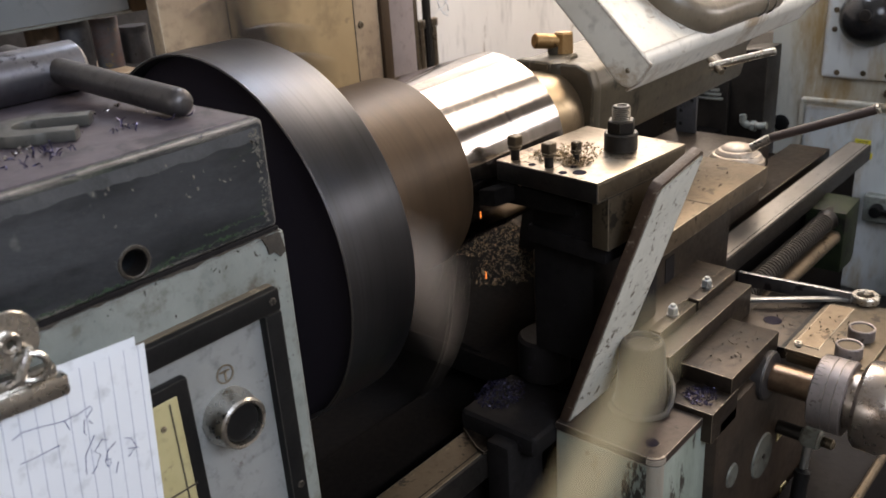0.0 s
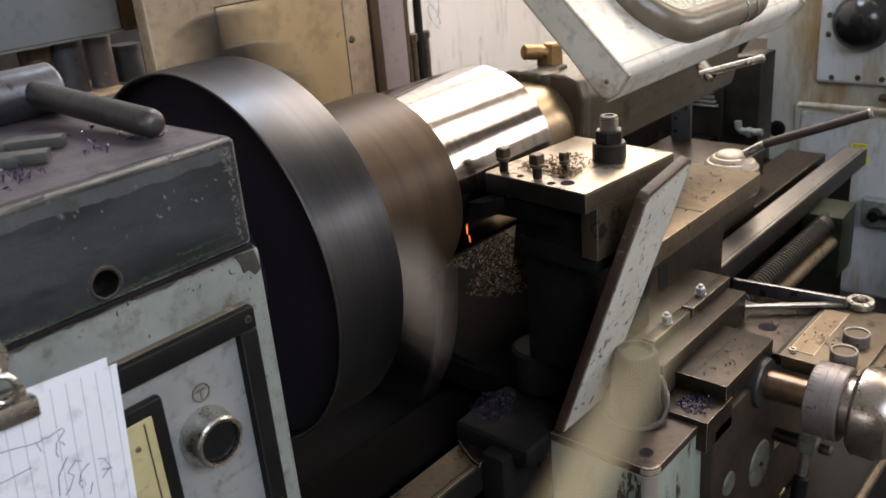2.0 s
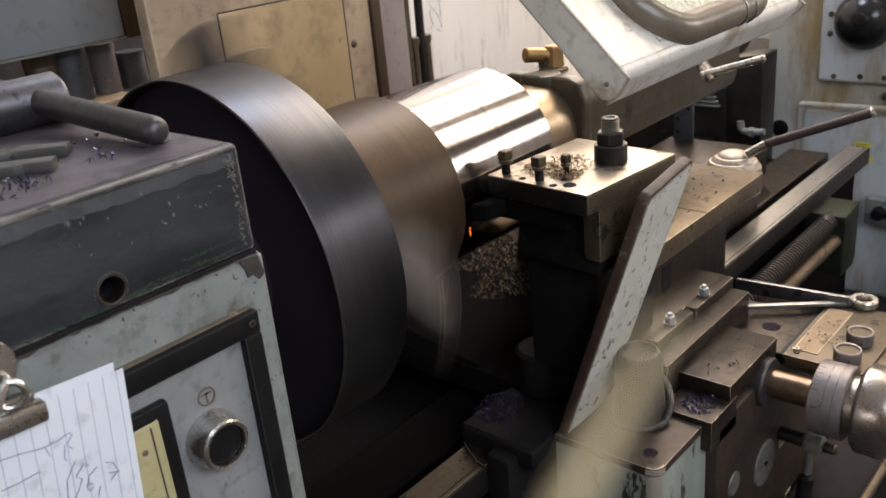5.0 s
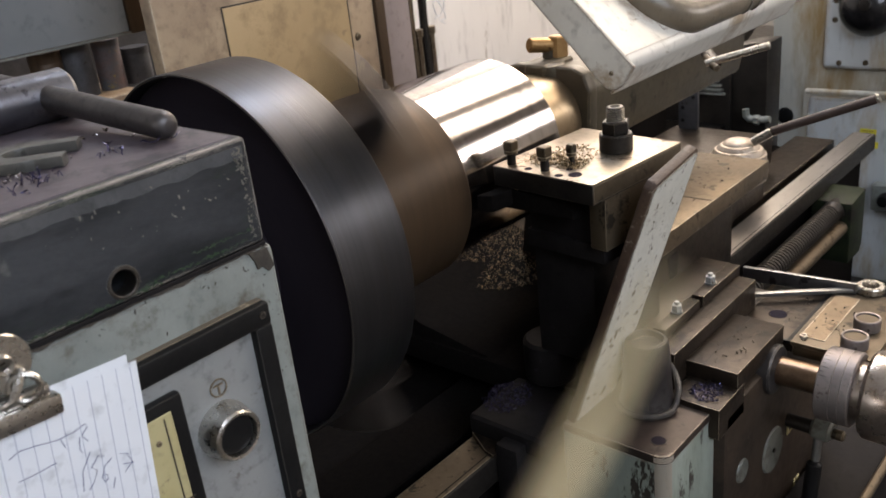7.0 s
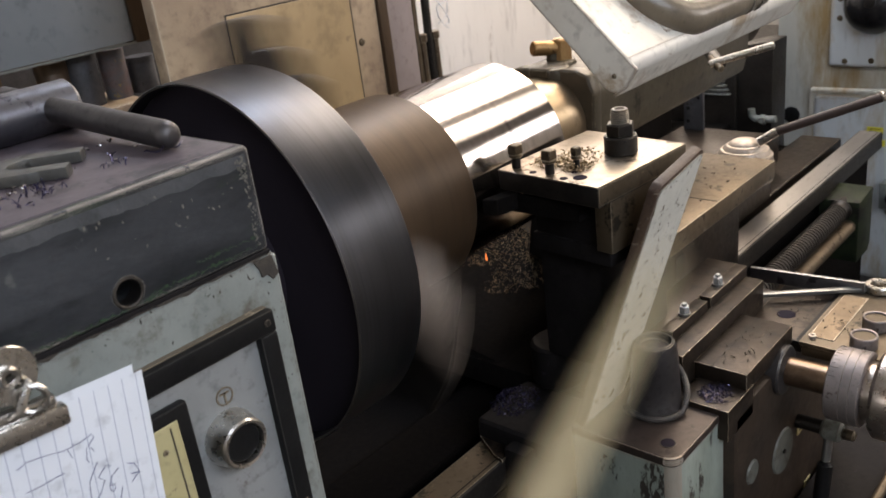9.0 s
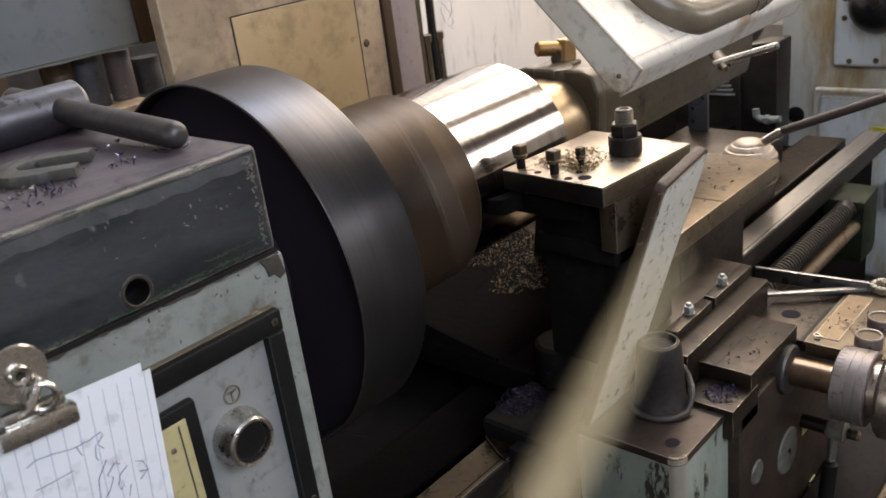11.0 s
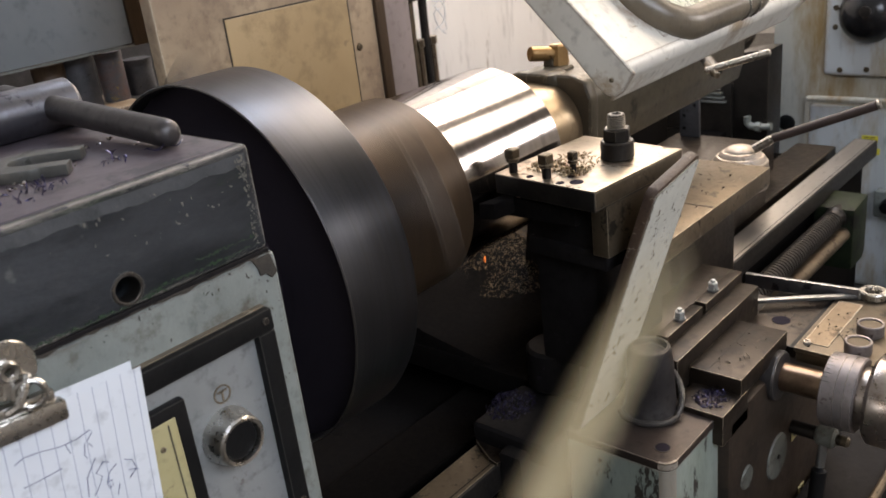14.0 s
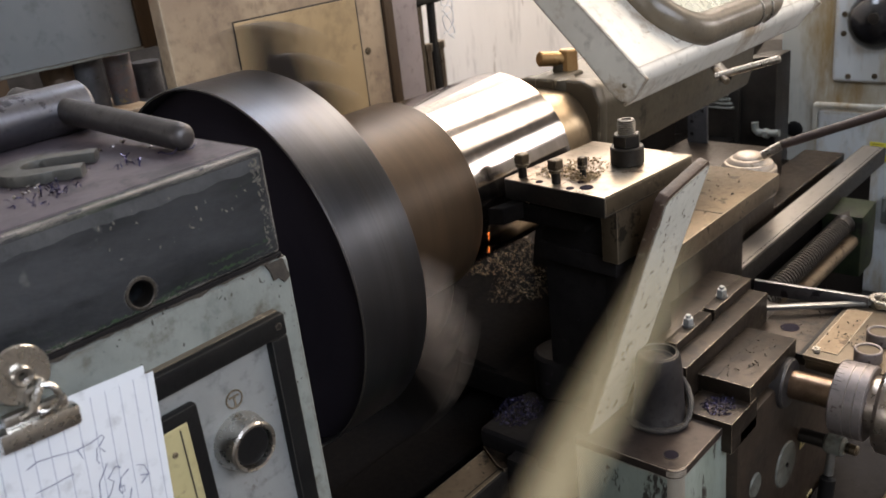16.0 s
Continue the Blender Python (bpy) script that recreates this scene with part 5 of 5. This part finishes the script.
def far_cabinet():
    c = thing("control_cabinet", "oil-stained white machine cabinet with a black domed cover", "cabinet", pose(0, 0, 0))
    part("body", box(-0.277, 0.80, 2.90, 3.5, 0, 1.7, 0.006), CABINET, c)
    up = part("upper_cover", box(-0.108, 0.36, 2.878, 2.8995, 0.79, 1.35, 0.014, 4), CABINET_DOOR, c, "pale blue-white screwed cover")
    for x, z in ((-0.078, 0.998), (-0.078, 0.94), (-0.058, 0.808), (0.02, 0.812), (0.09, 0.812)):
        part("cover_screw", turned([(0, 0.002), (0.007, 0.0015), (0.009, 0)], 16, pose(x, 2.878, z) @ pose(0, 0, 0, 90)), OILY_STEEL, up)
    part("dome", turned([(0.088, 0), (0.086, 0.02), (0.070, 0.052), (0.04, 0.072), (0, 0.078)], 40, pose(0.022, 2.878, 0.982) @ pose(0, 0, 0, 90)), GLOSS_BLACK, up, "black glossy dome")
    part("dome_boss", turned([(0.014, 0.06), (0.016, 0.085), (0, 0.088)], 16, pose(0.03, 2.878, 1.0) @ pose(0, 0, 0, 90)), BLACK_STEEL, up)
    d = part("lower_door", box(-0.145, 0.60, 2.872, 2.8995, 0.09, 0.695, 0.018, 4), CABINET_DOOR, c, "pale blue lower door")
    part("door_seal", box(-0.165, 0.62, 2.889, 2.8985, 0.07, 0.713, 0.004), CABINET, c)
    part("rail", rod((-0.15, 2.866, 0.716), (0.6, 2.866, 0.730), 0.010, 12, 0.003), CABINET, c)
    part("rubber_plug", turned([(0, 0.008), (0.018, 0.008), (0.026, 0.004), (0.028, 0)], 24, pose(-0.225, 2.8995, 0.62) @ pose(0, 0, 0, 90)), BLACK, c)
    part("pipe_stub", tube([(0.09, 2.885, 0.755), (0.14, 2.87, 0.76), (0.3, 2.87, 0.77)], 0.012, 10), OILY_STEEL, c)
    for x, z in ((0.047, 0.598), (0.055, 0.558)):
        t = thing("sticker", "small yellow sticker on the cabinet door", "sticker", pose(x, 2.8705, z), "stickers on the door")
        part("sheet", box(-0.024, 0.024, 0, 0.0012, -0.010, 0.010, 0), YELLOW, t)
        for k in range(2):
            part("text_bar", box(-0.018, 0.016 - 0.01 * k, -0.0006, 0.0, 0.003 - 0.007 * k, 0.005 - 0.007 * k, 0), BLACK_STEEL, t)
    s = thing("rotary_switch", "white plastic switch box with a black knob", "switch", pose(0.125, 2.872, 0.40))
    part("case", box(-0.045, 0.06, -0.04, 0, -0.045, 0.045, 0.010, 3), PALE_PAINT, s)
    part("knob", turned([(0, 0.03), (0.018, 0.028), (0.022, 0.0)], 24, pose(0.0, -0.04, 0) @ pose(0, 0, 0, 90)), BLACK, s)
    part("pointer", box(0.0, 0.05, -0.062, -0.045, -0.008, 0.008, 0.003), BLACK, s)
    p = thing("cable_duct", "black cable duct along the cabinet foot", "cable duct", pose(0, 0, 0))
    part("duct", box(-0.2, 0.9, 2.70, 2.871, 0.0, 0.10, 0.006), BLACK_STEEL, p)
    # machine parts in the gap between tailstock and cabinet
    g = thing("rear_machine", "dark machinery and pipes behind the tailstock", "machine", pose(0, 0, 0))
    part("block", box(-0.95, -0.30, 2.55, 3.2, 0, 0.86, 0.02), BLACK_STEEL, g)
    part("drum", rod((-0.45, 2.45, 0.80), (-0.45, 2.9, 0.95), 0.12, 32, 0.01), BLACK_STEEL, g)
    part("bent_pipe", tube([(-0.106, 2.47, 0.732), (-0.145, 2.47, 0.727), (-0.168, 2.47, 0.729), (-0.177, 2.47, 0.737), (-0.179, 2.47, 0.757)], 0.0105, 12), PALE_PAINT, g, "pale bent pipe")
    part("pipe_union", hexnut((-0.152, 2.47, 0.7275), 0.0155, 0.016, pose(0, 0, 0, 0, 90)), PALE_PAINT, g)
    # curved dark brown cowl with pale louvres beside it
    arc = [(-0.13 - 0.26 * math.sin(radians(a)), 0.945 - 0.20 * (1 - math.cos(radians(a)))) for a in range(0, 91, 9)]
    part("cowl", prism([(z, x) for x, z in arc] + [(0.60, -0.39), (0.60, -0.13)], "y", 2.50, 2.60, 0.006, 2), BLACK_STEEL, g, "black curved cowl")
    for i in range(4):
        part("louvre", box(-0.352 + 0.016 * i, -0.248 - 0.006 * i, 2.470, 2.486, 0.790 + 0.0125 * i, 0.7965 + 0.0125 * i, 0.001, 1), PALE_PAINT, g, "pale louvre slat")
    part("louvre_frame", box(-0.365, -0.235, 2.487, 2.50, 0.60, 0.846, 0.002), BLACK_STEEL, g)


headstock()
notepad()
chuck_key()
c_washer()
chuck, work = chuck_and_work()
bed()
carriage()
top_slide()
tool_post()
guard_board()
clamp_cup()
handwheel()
apron_controls()
chip_tray()
loose_tools()
tailstock()
shield()
splash_back()
dark_back_sheet()
shelf_corner()
far_cabinet()
chips("post_chips", "brown curled chips on the tool post", [(0.215, 0.975, 1.1105, 0.035, 0.04, 0.012), (0.19, 0.95, 1.1105, 0.03, 0.025, 0.006), (0.235, 0.945, 1.1105, 0.02, 0.02, 0.006)], 700, 0.0036, CHIP_BRIGHT, 1)
chips("saddle_chips", "brown curled chips heaped below the tool", [(-0.10, 1.24, 0.772, 0.08, 0.11, 0.03), (-0.19, 1.26, 0.80, 0.08, 0.11, 0.04), (-0.26, 1.25, 0.83, 0.05, 0.11, 0.03)], 3800, 0.0027, CHIP_GLINT, 2)
chips("wing_chips", "blue steel chips on the saddle wing", [(0.125, 0.905, 0.7375, 0.035, 0.045, 0.006)], 420, 0.0032, CHIP, 3)
chips("ledge_chips", "blue steel chips on the slide ledge", [(0.378, 1.05, 0.7505, 0.026, 0.024, 0.004)], 150, 0.004, CHIP, 4)
chips("headstock_chips", "blue chip curls on the headstock", [(0.382, 0.257, 1.3492, 0.007, 0.010, 0), (0.394, 0.206, 1.3492, 0.009, 0.013, 0.001), (0.390, 0.190, 1.3492, 0.014, 0.012, 0.001)], 44, 0.0050, CHIP, 6, 0.16)
chips("headstock_crumbs", "bright steel crumbs on the headstock", [(0.374, 0.203, 1.3492, 0.012, 0.016, 0), (0.345, 0.255, 1.3492, 0.04, 0.03, 0), (0.350, 0.185, 1.3492, 0.012, 0.01, 0)], 30, 0.0026, BRIGHT_STEEL, 12, 0.6)
chips("slide_chips", "dark fine chips on the slides", [(0.375, 1.16, 0.7757, 0.03, 0.07, 0), (0.15, 1.45, 0.9018, 0.06, 0.15, 0), (0.38, 1.40, 0.7485, 0.035, 0.10, 0), (0.46, 1.32, 0.7557, 0.03, 0.06, 0)], 110, 0.0045, BLACK_STEEL, 7)
chips("tool_chips", "brown chips lying on the turning tool", [(0.168, 0.912, 1.0800, 0.014, 0.011, 0.004)], 60, 0.0036, CHIP_BRIGHT, 14)

stick = thing("wooden_stick", "long thin pale tan stick standing on the floor", "stick")
part("shaft", turned([(0, -1.92), (0.006, -1.915), (0.00108, -0.08), (0.00064, 0.0), (0, 0.0)], 12), TAN_CORD, stick)
part("tip", turned([(0.00063, 0.0), (0.00052, 0.0037), (0.00034, 0.0070), (0.00018, 0.0090), (0, 0.0093)], 12), TAN_CORD, stick, "tapered tip")

swarf = thing("chip_curl", "long blue-grey curled chip under the key's bar", "metal chip", pose(0.393, 0.281, 1.3505, 0, 0, 75))
part("curl", tube([(0.0016 * k - 0.012, 0.0035 * math.sin(k * 0.9), 0.0009 + 0.0010 * (1 + math.cos(k * 0.9))) for k in range(16)], 0.0005, 6), CHIP, swarf)

# time, distance along the bed and height at which a hot chip is in flight
FLIGHTS = [(0.0, 0.875, 1.045), (0.0, 0.880, 0.955), (0.5, 0.872, 1.03), (1.5, 0.868, 1.050), (1.5, 0.872, 1.025), (2.0, 0.868, 1.045), (2.0, 0.872, 1.03), (2.5, 0.868, 1.03), (3.0, 0.87, 1.04), (3.5, 0.885, 0.90),
           (4.5, 0.875, 0.99), (5.0, 0.868, 1.045), (8.5, 0.868, 1.02), (9.0, 0.87, 1.0), (14.0, 0.875, 1.0), (15.0, 0.872, 1.03), (16.0, 0.87, 1.045), (16.0, 0.868, 1.025)]
one = thing("hot_chip", "glowing orange hot chip flying off the tool", "spark", pose(0.20, 0.918, 1.066), "flying hot chips")
part("chip", turned([(0, -0.0022), (0.0005, -0.0012), (0.0007, 0.0010), (0, 0.0022)], 6), SPARK, one)
sparks = [one] + [copy_thing(one, pose(0.20, 0.918, 1.066)) for _ in FLIGHTS[1:]]

# jaw angle seen each half second, modulo a third of a turn
PHASE = {0.0: -11, 0.5: -45, 1.0: 22, 1.5: -10, 2.0: -14, 2.5: -42, 3.0: 20, 3.5: -19, 4.0: -48, 4.5: 15, 5.0: -23, 7.5: 0, 8.0: -33, 8.5: 38, 9.0: -7,
         11.5: 25, 12.0: -15, 12.5: -54, 13.0: 22, 13.5: -16, 14.0: -50, 14.5: 7, 15.0: -25, 15.5: 57, 16.0: 0}


def motions():
    times = sorted(PHASE)
    turns = [PHASE[0.0]]
    for a, b in zip(times, times[1:]):
        want = turns[-1] + 2090 * (b - a)
        turns.append(PHASE[b] + 120 * round((want - PHASE[b]) / 120))
    rows = []
    for k in range(481):
        t = k / FPS
        rows.append((t, pose(0, 0, 1.08, 0, float(np.interp(t, times, turns)), 0)))
    walk(chuck, rows)
    walk(work, rows)
    # hot chips fly off the tool edge and drop into the bed
    for ob, (t0, y, z) in zip(sparks, FLIGHTS):
        hide, low = pose(0.20, 0.918, 1.066), pose(0.10, y + 0.01, 0.55)
        v = 0.7
        up = (1.072 - z) / v
        flight = [(0.0, hide)] if t0 - up > 0.05 else []
        for k in range(-8, 9):
            s = t0 + k / FPS
            if 0 <= s <= 16.0:
                d = k / FPS
                zz = z - v * d
                flight.append((s, pose(0.140, y - 0.015, zz, 0, 4, 0) if zz < 1.075 else hide))
        if flight[0][0] > 0:
            flight.insert(0, (0.0, hide))
        if flight[-1][0] < 15.9:
            flight += [(flight[-1][0] + 1 / FPS, low), (16.0, low)]
        walk(ob, flight)
    # the stick sways a little as it is carried along before the lens
    sway = {0.0: (0.0068, 0.0038, 27), 1.5: (0.0066, 0.0037, 27), 3.0: (0.0065, 0.0037, 27.5), 5.0: (0.0065, 0.0037, 28), 7.5: (0.0056, 0.0014, 27), 8.5: (0.0053, 0.0009, 27), 9.0: (0.0052, 0.0005, 27), 11.5: (0.0052, 0.0005, 27), 14.5: (0.0053, 0.0005, 27), 16.0: (0.0055, 0.0006, 27)}
    keys = list(sway)
    spots = []
    for t, *r in ROWS:
        side, low, lean = (float(np.interp(t, keys, [v[k] for v in sway.values()])) for k in (0, 1, 2))
        spots.append((t, pose(*r) @ pose(side * 0.7, -0.0088, -0.0315, -90) @ pose(0, 0, 0, 0, lean, 0) @ pose(0, 0, 0.0008 - low * 0.7)))
    walk(stick, spots)


motions()
